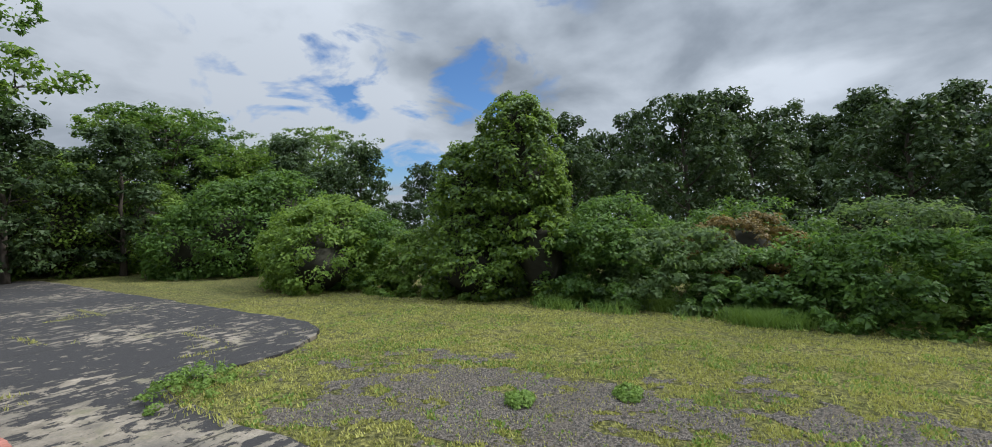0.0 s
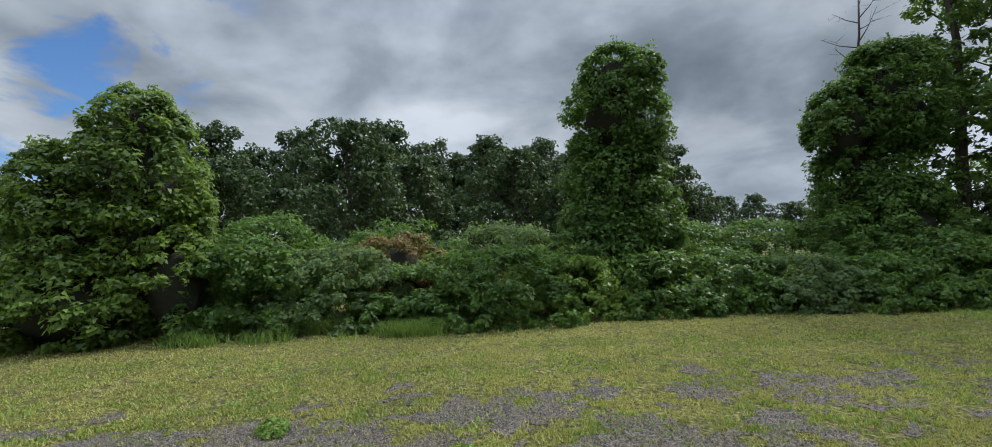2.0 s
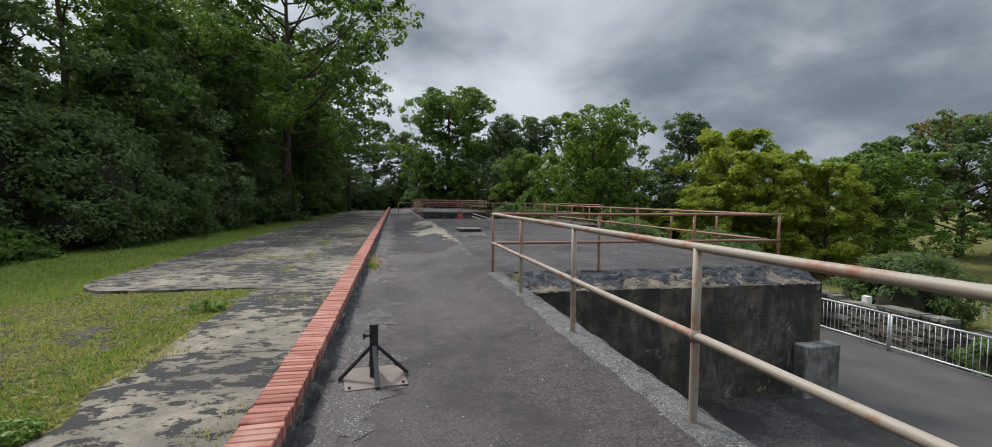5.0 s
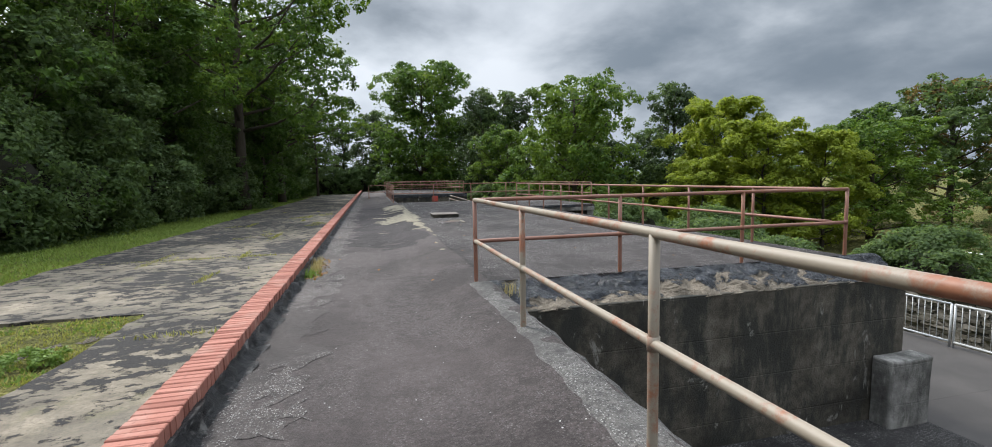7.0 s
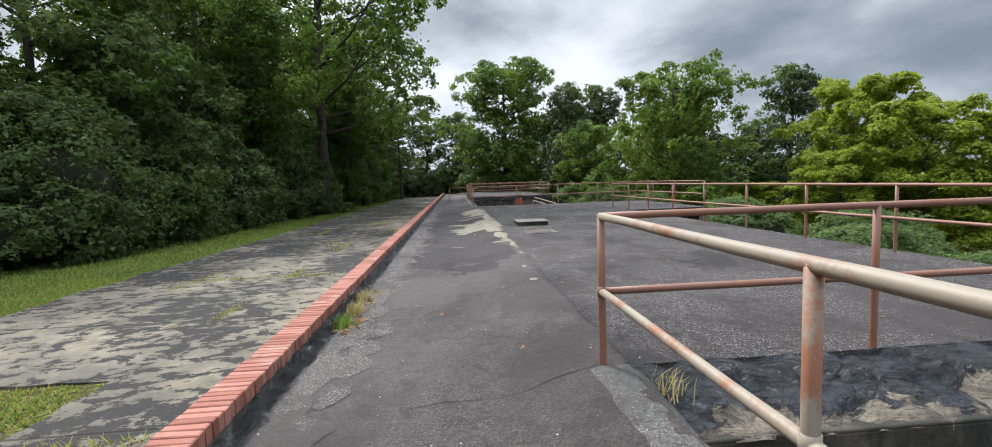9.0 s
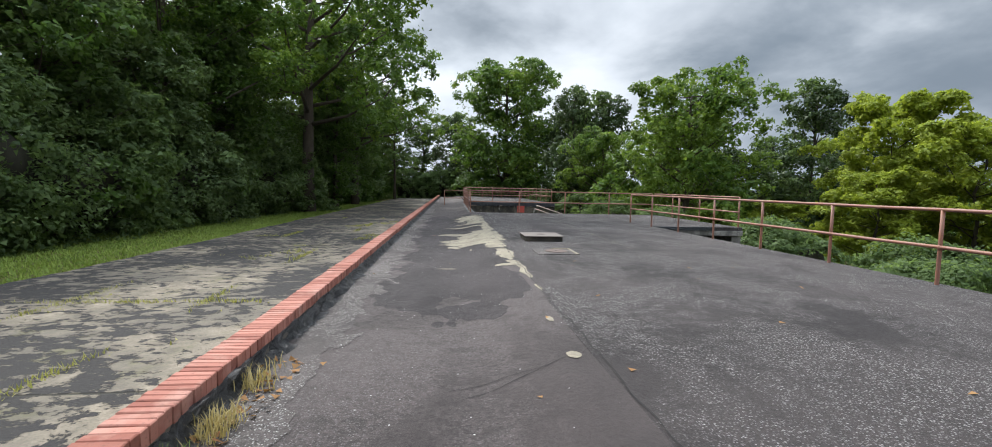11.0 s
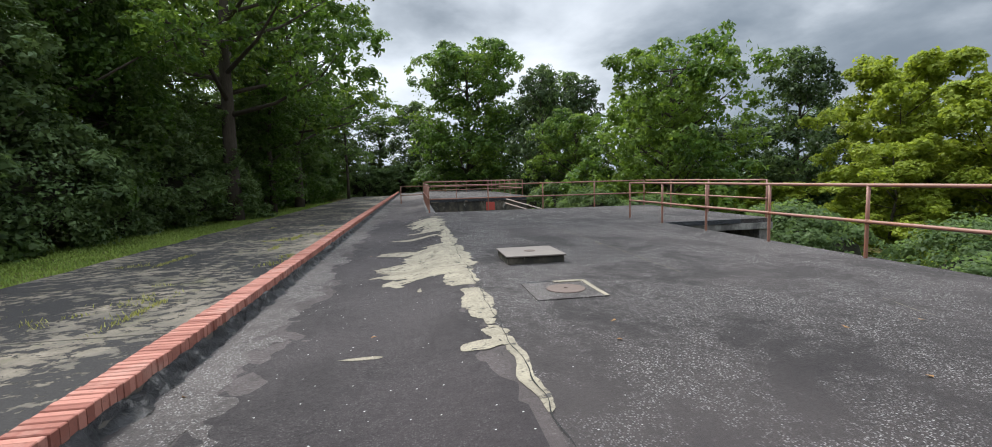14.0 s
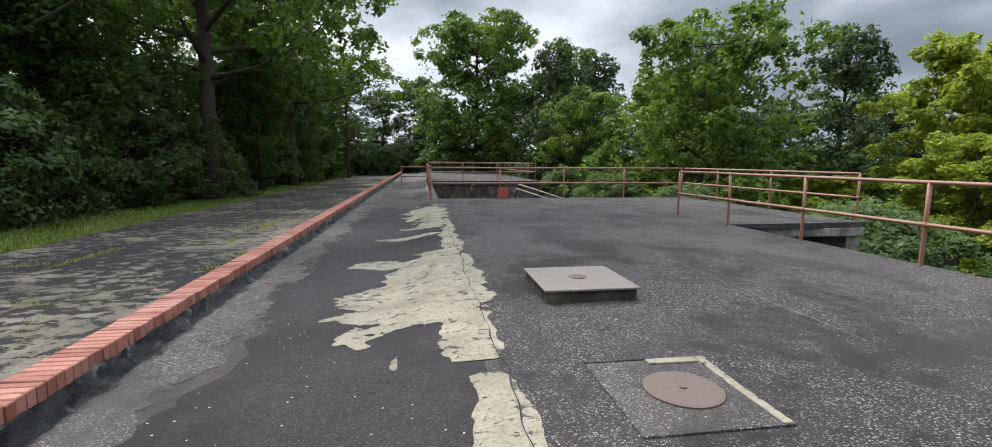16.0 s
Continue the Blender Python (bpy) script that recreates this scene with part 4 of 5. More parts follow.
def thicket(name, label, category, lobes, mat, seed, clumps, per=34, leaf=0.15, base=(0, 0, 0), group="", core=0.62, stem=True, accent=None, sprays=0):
    """A bush or a vine-covered tree: dark solid cores with leaf clumps over them, at base; lobes are relative to it."""
    rng = np.random.default_rng(seed)
    root = tagged(new(name), label, category, group)
    root.location = base
    leaf, per = leaf * 0.64, int(per * 2.35)
    p, nr = clumped(lobes, rng, clumps, per, leaf, 0.02)
    if accent:
        far = rng.random(len(p)) < 0.12 + 0.25 * (np.sin(p[:, 0] * 1.7 + p[:, 2] * 1.3) > 0.4)
        v, f = leaf_mesh(p[far], nr[far], leaf * 1.1, rng)
        mesh_object("foliage", v, f, accent, root, label="paler leaves among the vines")
        p, nr = p[~far], nr[~far]
    fv, ff = leaf_mesh(p, nr, leaf, rng)
    if sprays:
        c = np.array([q[:3] for q in lobes])
        r = np.array([q[3:6] for q in lobes])
        k = rng.integers(0, len(lobes), sprays)
        d = unit(rng, sprays)
        d[:, 2] = np.abs(d[:, 2]) * 0.9 + 0.1
        st = c[k] + d * r[k]
        d[:, 2] += 0.7
        d /= np.linalg.norm(d, axis=1, keepdims=True)
        ln = rng.uniform(0.3, 0.9, sprays) * min(1.0, leaf * 6)
        q = 14
        s = np.linspace(0.1, 1.0, q)
        pp = st[:, None, :] + d[:, None, :] * (ln[:, None] * s[None, :])[:, :, None]
        pp[:, :, 2] -= (0.35 * ln[:, None] * s[None, :] ** 2.5)
        pp = pp.reshape(-1, 3) + rng.normal(size=(sprays * q, 3)) * leaf * 0.35
        v, f = leaf_mesh(pp, rng.normal(size=pp.shape) * 0.6 + np.array([0, 0, 0.7]), leaf * 0.85, rng)
        ff = np.concatenate([ff, f + len(fv)])
        fv = np.concatenate([fv, v])
    mesh_object("foliage", fv, ff, mat, root)
    # Solid dark cores, added to block see-through and deepen the inner shade.
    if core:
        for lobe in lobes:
            part("inner_growth", lump([lobe], core, 0.0), CORE_SHADE, root, smooth=True)
    if stem:
        x, y, z = lobes[0][:3]
        v, f = tube([(x, y, -0.3), (x + 0.05, y, z * 0.5), (x, y + 0.05, z)], [0.16, 0.13, 0.08], 8)
        mesh_object("stem", v, f, BARK, root, smooth=True)
    return root


def tree(label, seed, height, spread, base_crown, mat, leaf=0.26, limbs=16, per=26, trunk=0.2, lean=0.0, top=0.35, flat=0.75, lobe=0.27, clumps=420, second=None, tips=0.10):
    """A broad-leaved tree: tapered trunk, limbs and branches; each branch end carries a lobe of leaf clumps, with gaps between lobes."""
    rng = np.random.default_rng(seed)
    root = tagged(new("tree"), label, "tree", "woodland trees")
    tv, tf = [], []

    def put(v, f):
        o = len(tv)
        tv.extend(v)
        tf.extend([tuple(i + o for i in q) for q in f])
    pts = [Vector((lean * height * (k / 6) ** 1.5 + rng.normal() * 0.08 * k / 3, rng.normal() * 0.08 * k / 3, height * 0.93 * k / 6 - (0.4 if k == 0 else 0))) for k in range(7)]
    put(*tube(pts, [trunk * (1.25 if k == 0 else 1 - 0.13 * k) for k in range(7)], 9))
    lobes = []
    for i in range(limbs):
        h = base_crown + (0.97 - base_crown) * (i + rng.uniform(0, 0.9)) / limbs
        k = min(5, int(h * 6 / 0.93))
        p0 = pts[k].lerp(pts[k + 1], min(1.0, h * 6 / 0.93 - k))
        w = i * 2.4 + rng.uniform(-0.5, 0.5)
        u = (h - base_crown) / (1 - base_crown)
        size = spread * lobe * rng.uniform(0.65, 1.25) * (1.1 - 0.35 * u)
        reach = spread * (top + (1 - top) * math.sin(math.pi * min(1.0, 0.30 + 0.70 * u)) ** 0.8) * rng.uniform(0.65, 1.12) - size * 0.6
        reach = max(reach, 0.15 * spread)
        d = Vector((math.cos(w), math.sin(w), rng.uniform(0.1, 0.6) + 0.7 * u)).normalized()
        end = p0 + d * reach
        end.z = min(end.z, height - size * flat * 0.8)
        mid = p0.lerp(end, 0.5) + Vector((0, 0, -0.06 * reach))
        r0 = trunk * 0.42 * (1 - 0.6 * h)
        put(*tube([p0, mid, end], [r0, r0 * 0.6, r0 * 0.2], 6))
        lobes.append((*end, size, size, size * flat))
        for j in range(3):
            q0 = p0.lerp(end, rng.uniform(0.45, 1.0))
            sz = size * rng.uniform(0.40, 0.72)
            e = q0 + Vector((rng.normal() * 0.8, rng.normal() * 0.8, rng.normal() * 0.4 + 0.15)) * size
            e.z = max(e.z, sz * flat + 0.1)
            put(*tube([q0, e], [r0 * 0.3, r0 * 0.08], 4))
            lobes.append((*e, sz, sz, sz * flat))
    mesh_object("trunk", tv, tf, BARK, root, smooth=True)
    p, nr = clumped(lobes, rng, clumps, per, leaf, 0.1)
    # a thin filling of leaves inside the lobes, and loose tips round the outline
    c, r = np.array([q[:3] for q in lobes]), np.array([q[3:6] for q in lobes])
    m = int(len(p) * 0.14)
    k = rng.integers(0, len(lobes), m)
    fill = c[k] + unit(rng, m) * r[k] * rng.random((m, 1)) ** 0.5 * 0.9
    m2 = int(len(p) * tips)
    k = rng.integers(0, len(lobes), m2)
    d = unit(rng, m2)
    d[:, 2] = np.abs(d[:, 2])
    tip = c[k] + d * r[k] * rng.uniform(1.0, 1.30, (m2, 1))
    p = np.concatenate([p, fill, tip])
    nr = np.concatenate([nr, rng.normal(size=(m, 3)) + np.array([0, 0, 0.5]), d + rng.normal(size=(m2, 3)) * 0.5])
    # Second leaf colour in wavy patches; brighter ones imitate leaves in the sun.
    if second:
        pick = (np.sin(p[:, 0] * 0.9 + 1.0) + np.sin(p[:, 1] * 1.1) + np.sin(p[:, 2] * 1.3) > 0.7) & (rng.random(len(p)) < 0.8)
        v, f = leaf_mesh(p[pick], nr[pick], leaf, rng)
        mesh_object("crown", v, f, second, root, label="patches of a second leaf colour, some to look sunlit")
        p, nr = p[~pick], nr[~pick]
    v, f = leaf_mesh(p, nr, leaf, rng)
    mesh_object("crown", v, f, mat, root)
    return root


def place(ob, x, y, z, turn=0.0, size=1.0, tall=1.0):
    return pose(x, y, z, 0, 0, turn) @ Matrix.Diagonal((size, size, size * tall, 1))


def spread_copies(proto, rows):
    """The first row takes the thing itself, the others copies of it."""
    first = True
    for x, y, turn, size, tall in rows:
        m = place(proto, x, y, ground_z(x, y) - 0.1, turn, size, tall)
        if first:
            hold, first = m, False
        else:
            copy_thing(proto, m)
    proto.matrix_basis = hold


# vine-hung towers along the lawn
GZ = -0.75
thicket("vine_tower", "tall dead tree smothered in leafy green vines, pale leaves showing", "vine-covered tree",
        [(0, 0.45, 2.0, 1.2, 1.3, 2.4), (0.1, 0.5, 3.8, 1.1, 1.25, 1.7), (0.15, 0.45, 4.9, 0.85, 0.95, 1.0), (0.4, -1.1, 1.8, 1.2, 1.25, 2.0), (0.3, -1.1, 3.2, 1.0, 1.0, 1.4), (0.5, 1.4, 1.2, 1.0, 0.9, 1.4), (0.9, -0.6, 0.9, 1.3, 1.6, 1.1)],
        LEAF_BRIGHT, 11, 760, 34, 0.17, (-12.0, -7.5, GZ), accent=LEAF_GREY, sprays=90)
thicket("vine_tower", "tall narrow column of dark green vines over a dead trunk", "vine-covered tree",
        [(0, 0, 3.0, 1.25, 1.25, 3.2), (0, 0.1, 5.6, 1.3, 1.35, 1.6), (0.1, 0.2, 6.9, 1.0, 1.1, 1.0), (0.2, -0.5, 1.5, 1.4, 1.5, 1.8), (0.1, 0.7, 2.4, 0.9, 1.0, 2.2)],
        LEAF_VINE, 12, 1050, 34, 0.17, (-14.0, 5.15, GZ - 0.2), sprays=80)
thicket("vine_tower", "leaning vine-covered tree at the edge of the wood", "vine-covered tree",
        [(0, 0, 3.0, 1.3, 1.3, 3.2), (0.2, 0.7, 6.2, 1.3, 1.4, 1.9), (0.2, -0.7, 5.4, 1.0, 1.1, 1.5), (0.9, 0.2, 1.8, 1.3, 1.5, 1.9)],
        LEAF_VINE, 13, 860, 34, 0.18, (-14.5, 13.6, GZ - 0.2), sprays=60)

# banks of creeper between them
bank_spots = random.Random(5)
MOUNDS = [(-11.6, -13.0, 1.7, 2.3), (-11.2, -10.2, 1.3, 2.0), (-11.8, -4.6, 1.4, 1.9), (-13.5, -4.8, 1.6, 2.6), (-12.2, -2.6, 1.4, 1.5), (-12.6, -0.4, 1.6, 1.5), (-11.9, 1.5, 1.5, 1.35),
          (-12.4, 3.4, 1.6, 1.3), (-12.0, 5.4, 1.4, 1.2), (-12.3, 7.4, 1.5, 1.35), (-12.0, 9.3, 1.4, 1.2), (-11.6, 11.2, 1.4, 1.3), (-11.9, 13.2, 1.5, 1.5), (-11.2, 15.2, 1.4, 1.3),
          (-11.0, 17.2, 1.4, 1.2), (-15.2, -1.5, 2.0, 2.8), (-15.5, 1.8, 1.8, 2.2), (-16.0, 8.2, 2.0, 2.6), (-15.4, 10.8, 1.7, 2.5), (-16.5, 4.2, 1.8, 2.0), (-13.8, 12.6, 1.5, 2.7), (-14.8, -8.5, 2.0, 2.2)]
for i, (x, y, r, h) in enumerate(MOUNDS):
    R = random.Random(100 + i)
    r, h = r * R.uniform(0.78, 1.0), h * R.uniform(0.85, 1.35)
    lobes = [(0, 0, h * 0.42, r, r * 1.1, h * 0.55)] + [(r * 0.75, r * q, 0.22, r * 0.5, r * 0.55, 0.42) for q in (-0.7, 0.0, 0.7)]
    for k in range(4):
        a = R.uniform(0, 6.28)
        lobes.append((math.cos(a) * r * 0.6, math.sin(a) * r * 0.75, h * R.uniform(0.15, 0.5), r * R.uniform(0.45, 0.65), r * R.uniform(0.45, 0.7), h * R.uniform(0.3, 0.5)))
    mat = (LEAF_VINE, LEAF_BRIGHT, LEAF_VINE, LEAF_VINE, LEAF_DARK, LEAF_VINE)[i % 6]
    thicket("creeper_mound", "rounded mound of broad-leaved green creeper", "bush", lobes, mat, 200 + i, 250, 34, 0.15, (x, y, lawn_z(x, y) - 0.05), "creeper mounds", sprays=26, core=0, stem=False)
thicket("russet_bush", "low bush with russet and olive leaves", "bush", [(0, 0, 0.7, 0.9, 1.3, 0.9), (0.2, 0.8, 0.5, 0.7, 0.8, 0.7)], LEAF_RUST, 41, 130, 30, 0.13, (-13.4, -1.3, lawn_z(-13.4, -1.3) + 0.5), stem=False)
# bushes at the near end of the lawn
# LEAF_BRIGHT on two of these bushes puts their sunlit look into the leaf colour.
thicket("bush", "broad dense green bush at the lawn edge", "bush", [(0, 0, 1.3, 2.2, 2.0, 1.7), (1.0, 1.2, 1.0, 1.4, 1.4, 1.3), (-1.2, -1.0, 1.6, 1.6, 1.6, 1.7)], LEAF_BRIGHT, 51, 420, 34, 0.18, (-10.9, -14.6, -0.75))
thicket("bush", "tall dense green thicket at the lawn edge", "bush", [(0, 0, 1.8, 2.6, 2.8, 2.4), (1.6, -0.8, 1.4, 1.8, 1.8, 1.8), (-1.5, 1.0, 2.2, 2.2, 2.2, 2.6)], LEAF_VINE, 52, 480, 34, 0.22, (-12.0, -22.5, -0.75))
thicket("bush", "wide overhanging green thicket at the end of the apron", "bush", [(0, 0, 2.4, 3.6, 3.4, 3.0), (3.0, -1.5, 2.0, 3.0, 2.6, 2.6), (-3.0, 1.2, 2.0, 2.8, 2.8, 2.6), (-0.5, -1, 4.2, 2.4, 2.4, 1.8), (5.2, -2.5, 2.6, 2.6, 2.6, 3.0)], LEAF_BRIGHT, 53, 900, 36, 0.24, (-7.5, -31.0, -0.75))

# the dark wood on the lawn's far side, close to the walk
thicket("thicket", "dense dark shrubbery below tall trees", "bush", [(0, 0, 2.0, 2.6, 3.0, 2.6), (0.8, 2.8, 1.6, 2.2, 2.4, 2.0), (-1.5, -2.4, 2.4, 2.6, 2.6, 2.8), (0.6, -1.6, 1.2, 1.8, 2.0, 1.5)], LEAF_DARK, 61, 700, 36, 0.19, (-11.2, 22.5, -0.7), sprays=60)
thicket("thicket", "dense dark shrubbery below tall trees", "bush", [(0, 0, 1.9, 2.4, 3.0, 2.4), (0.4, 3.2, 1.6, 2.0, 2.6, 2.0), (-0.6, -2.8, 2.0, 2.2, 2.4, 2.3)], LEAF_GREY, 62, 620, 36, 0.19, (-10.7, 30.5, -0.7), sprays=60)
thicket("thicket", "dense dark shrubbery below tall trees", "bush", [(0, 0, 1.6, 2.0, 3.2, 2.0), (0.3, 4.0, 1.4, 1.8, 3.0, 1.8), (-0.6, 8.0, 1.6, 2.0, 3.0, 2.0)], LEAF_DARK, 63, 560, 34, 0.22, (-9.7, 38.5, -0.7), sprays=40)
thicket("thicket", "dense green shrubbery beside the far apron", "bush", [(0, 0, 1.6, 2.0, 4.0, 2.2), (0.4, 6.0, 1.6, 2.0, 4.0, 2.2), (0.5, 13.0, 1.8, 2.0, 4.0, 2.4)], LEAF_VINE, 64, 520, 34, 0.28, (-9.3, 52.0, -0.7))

oak = tree("tall broad-leaved woodland tree with dark green foliage", 71, 15.5, 5.8, 0.16, LEAF_DARK, 0.22, 30, 27, 0.30, clumps=560, second=LEAF_BRIGHT)
spread_copies(oak, [(-13.6, 44.0, 60, 1.0, 1.1), (-10.6, 56.0, 290, 1.0, 1.1), (-15, 64, 10, 1.1, 1.1), (-9.5, 70, 100, 0.9, 1.0), (-13.2, 33.0, 130, 0.85, 1.0), (-22, -30, 140, 0.8, 0.8)])
limb = tree("tall spreading tree with open light green foliage reaching over the apron", 78, 17.0, 9.0, 0.26, LEAF_VINE, 0.23, 30, 34, 0.34, top=0.5, lobe=0.17, clumps=700, second=LEAF_BRIGHT, tips=0.2)
spread_copies(limb, [(-7.6, 40.0, 0, 1.12, 1.0), (-7.2, 52.0, 140, 0.95, 0.95), (1.0, -33.5, 70, 1.1, 0.95), (-11.2, 32.0, 250, 0.7, 0.95), (-14.0, -35.0, 30, 0.75, 0.75)])
slim = tree("slender tree with thin open foliage against the sky", 72, 16.0, 3.0, 0.22, LEAF_DARK, 0.19, 24, 24, 0.20, lobe=0.26, clumps=330, second=LEAF_VINE, tips=0.25)
spread_copies(slim, [(-13.6, 19.0, 0, 0.95, 0.95), (-12.8, 21.2, 120, 0.85, 0.9), (-8.2, 47.0, 40, 0.8, 1.0), (-8.5, 50.0, 250, 0.85, 1.0), (-12.6, 24.2, 300, 0.95, 0.9), (-8.0, 58.0, 20, 0.85, 1.0), (-5.5, 66.0, 70, 0.8, 0.9), (-11.5, 27.5, 200, 1.0, 0.95), (-10.4, 36.0, 30, 0.9, 0.95)])
vine_trunk = tree("tall trunk wrapped in vines", 73, 14.0, 1.6, 0.06, LEAF_VINE, 0.17, 30, 30, 0.24, top=0.9, lobe=0.42, clumps=380)
spread_copies(vine_trunk, [(-14.6, 17.2, 0, 0.95, 1.0), (-9.6, 34.5, 100, 0.8, 0.9), (-7.4, 46.0, 200, 0.8, 0.85), (-7.6, 63.0, 40, 0.9, 0.8), (-13.2, 22.6, 10, 0.8, 0.8)])
under = tree("bushy understorey tree with leaves down to the ground", 79, 8.0, 3.3, 0.03, LEAF_DARK, 0.18, 28, 34, 0.14, top=0.8, lobe=0.30, clumps=560, second=LEAF_VINE)
spread_copies(under, [(-11.5, 21.5, 0, 0.62, 0.9), (-11.1, 25.5, 60, 0.95, 1.0), (-10.3, 33.0, 200, 0.95, 1.1), (-9.8, 40.5, 20, 0.85, 0.9), (-9.5, 46.0, 100, 0.85, 1.0), (-8.9, 57.0, 240, 0.9, 0.9), (-8.7, 68.0, 50, 0.9, 0.9)])
pale = tree("bushy understorey tree with grey-green leaves", 80, 7.5, 3.3, 0.03, LEAF_GREY, 0.18, 28, 34, 0.14, top=0.8, lobe=0.30, clumps=520)
spread_copies(pale, [(-10.6, 29.2, 130, 0.95, 0.9), (-9.9, 36.8, 290, 0.85, 0.8), (-9.1, 51.0, 170, 0.85, 0.9), (-9.1, 62.0, 310, 0.9, 0.9), (-14.3, 18.4, 0, 0.6, 0.7)])
snag = tree("bare dead tree above the vines", 91, 13.2, 1.9, 0.62, LEAF_DRY, 0.05, 14, 1, 0.12, clumps=14)
snag.matrix_basis = pose(-18.0, 16.6, -1.2)
hedge = thicket("thicket", "dense green shrubbery closing the far end", "bush", [(0, 0, 1.6, 2.6, 1.8, 2.2), (2.0, 0.5, 1.3, 1.8, 1.6, 1.8), (-1.8, 0.2, 1.5, 1.8, 1.6, 2.0)], LEAF_DARK, 65, 420, 34, 0.24, (-5.0, 74.0, -0.7), "far shrubbery", stem=False)
for x, y, a, s in ((-0.5, 75.0, 30, 1.0), (4.5, 74.0, 160, 1.1), (9.5, 73.0, 200, 1.2), (14.5, 70.0, 80, 1.3), (20, 64, 10, 1.5), (26, 56, 140, 1.5), (30, 48, 200, 1.5), (34, 40, 100, 1.5), (-5, -36, 50, 1.4), (-1, -37, 120, 1.4)):
    copy_thing(hedge, place(hedge, x, y, ground_z(x, y) - 0.2, a, s))

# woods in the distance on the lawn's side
wood = tree("distant woodland tree with dark rounded crown", 74, 11.0, 4.4, 0.08, LEAF_WOOD_SHADE, 0.30, 20, 20, 0.26, lobe=0.30, clumps=370)
wood_tall = tree("distant woodland tree with a tall uneven dark crown", 84, 12.5, 3.6, 0.08, LEAF_WOOD_SHADE, 0.30, 20, 20, 0.24, lobe=0.30, clumps=350)
R = random.Random(8)
rows = []
for k in range(36):
    a = radians(60 + 125 * k / 35)
    d = 34 + R.uniform(-5, 9)
    x, y = -math.sin(a) * d, math.cos(a) * d * 0.9
    deg = math.degrees(a)
    rows.append((x, y, R.uniform(0, 360), R.uniform(0.62, 0.95) * (0.95 if 75 < deg < 118 else 0.70 if deg < 150 else 0.8), R.uniform(0.9, 1.15)))
for k in range(13):
    a = radians(66 + 4.6 * k)
    rows.append((-math.sin(a) * 47, math.cos(a) * 45, 77 * k, R.uniform(0.85, 1.05), R.uniform(0.95, 1.1)))
for k in range(7):
    a = radians(44 + 3.2 * k)
    rows.append((-math.sin(a) * 50, math.cos(a) * 50, 50 * k, R.uniform(0.5, 0.62), 0.9))
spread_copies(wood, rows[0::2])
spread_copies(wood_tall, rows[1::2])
oak2 = tree("old tree with broad bright green crown", 75, 11.8, 5.6, 0.05, LEAF_BRIGHT, 0.24, 32, 32, 0.30, top=0.55, lobe=0.25, clumps=760, second=LEAF_VINE)
spread_copies(oak2, [(17.4, 42.5, 0, 1.0, 1.03), (13.6, 50.0, 100, 0.72, 1.0), (22.0, 52.0, 210, 0.95, 1.0), (34, 30, 140, 0.85, 0.80), (38, 16, 40, 0.9, 0.9), (30, 38, 20, 0.6, 0.62), (-16.5, -29, 90, 0.7, 0.85)])
brown = tree("old tree with brownish green crown standing on the far lawn", 93, 11.5, 5.2, 0.14, LEAF_DARK, 0.28, 28, 28, 0.30, top=0.55, lobe=0.25, clumps=420, second=LEAF_RUST)
spread_copies(brown, [(46, 33, 0, 1.0, 1.0), (43.5, 27.0, 120, 0.5, 0.7)])
hung = tree("very tall old tree hung with vines, leaves down to the ground", 92, 18.0, 7.2, 0.03, LEAF_VINE, 0.32, 40, 34, 0.40, top=0.8, lobe=0.27, clumps=1150, second=LEAF_BRIGHT)
spread_copies(hung, [(7.6, 69.0, 0, 1.0, 1.0)])
tall = tree("tall dark tree behind the others", 76, 15.5, 4.8, 0.08, LEAF_WOOD_SHADE, 0.30, 28, 24, 0.30, lobe=0.26, clumps=480, second=LEAF_DARK)
spread_copies(tall, [(12.1, 54.0, 0, 0.58, 1.42), (28.5, 44.7, 90, 0.75, 1.12), (14.5, 64.0, 200, 0.85, 1.0), (1.5, 82.0, 300, 0.9, 0.9), (26, 62, 20, 1.0, 0.85), (18, 64, 150, 0.98, 1.0), (42, 36, 250, 0.8, 0.8), (48, 24, 130, 0.8, 0.75), (46, 8, 40, 0.8, 0.75), (40, -6, 60, 0.8, 0.8),
                     (-3, 78, 10, 0.8, 0.8), (-9, 80, 200, 0.9, 0.9), (13, 78, 77, 0.9, 0.8), (33, 56, 160, 0.8, 0.8), (40, 46, 200, 0.8, 0.75), (56, 34, 10, 0.8, 0.8), (52, 14, 300, 0.8, 0.7), (24, 48, 33, 0.7, 0.75), (3.5, 76, 120, 0.8, 0.75), (36, 50, 70, 0.8, 0.8)])
sumac = tree("young tree with bright yellow-green feathery leaves", 77, 9.8, 4.2, 0.05, LEAF_YELLOW, 0.20, 32, 30, 0.14, top=0.65, flat=0.72, lobe=0.17, clumps=760, tips=0.25)
spread_copies(sumac, [(25.4, 34.6, 0, 1.0, 1.0), (21.5, 31.5, 120, 0.72, 0.82), (24.5, 29.5, 240, 0.85, 0.95), (20.5, 37.5, 60, 0.6, 0.7), (27.5, 28.0, 300, 0.8, 0.9)])
shrub = thicket("shrub", "leafy green shrub below the deck", "bush", [(0, 0, 0.8, 1.3, 1.3, 1.1), (0.8, 0.5, 0.6, 0.9, 0.9, 0.8), (-0.6, 0.7, 0.7, 0.9, 0.9, 0.9)], LEAF_DARK, 81, 260, 36, 0.12, (14.6, 9.5, -3.5), "shrubs below the deck", stem=False)
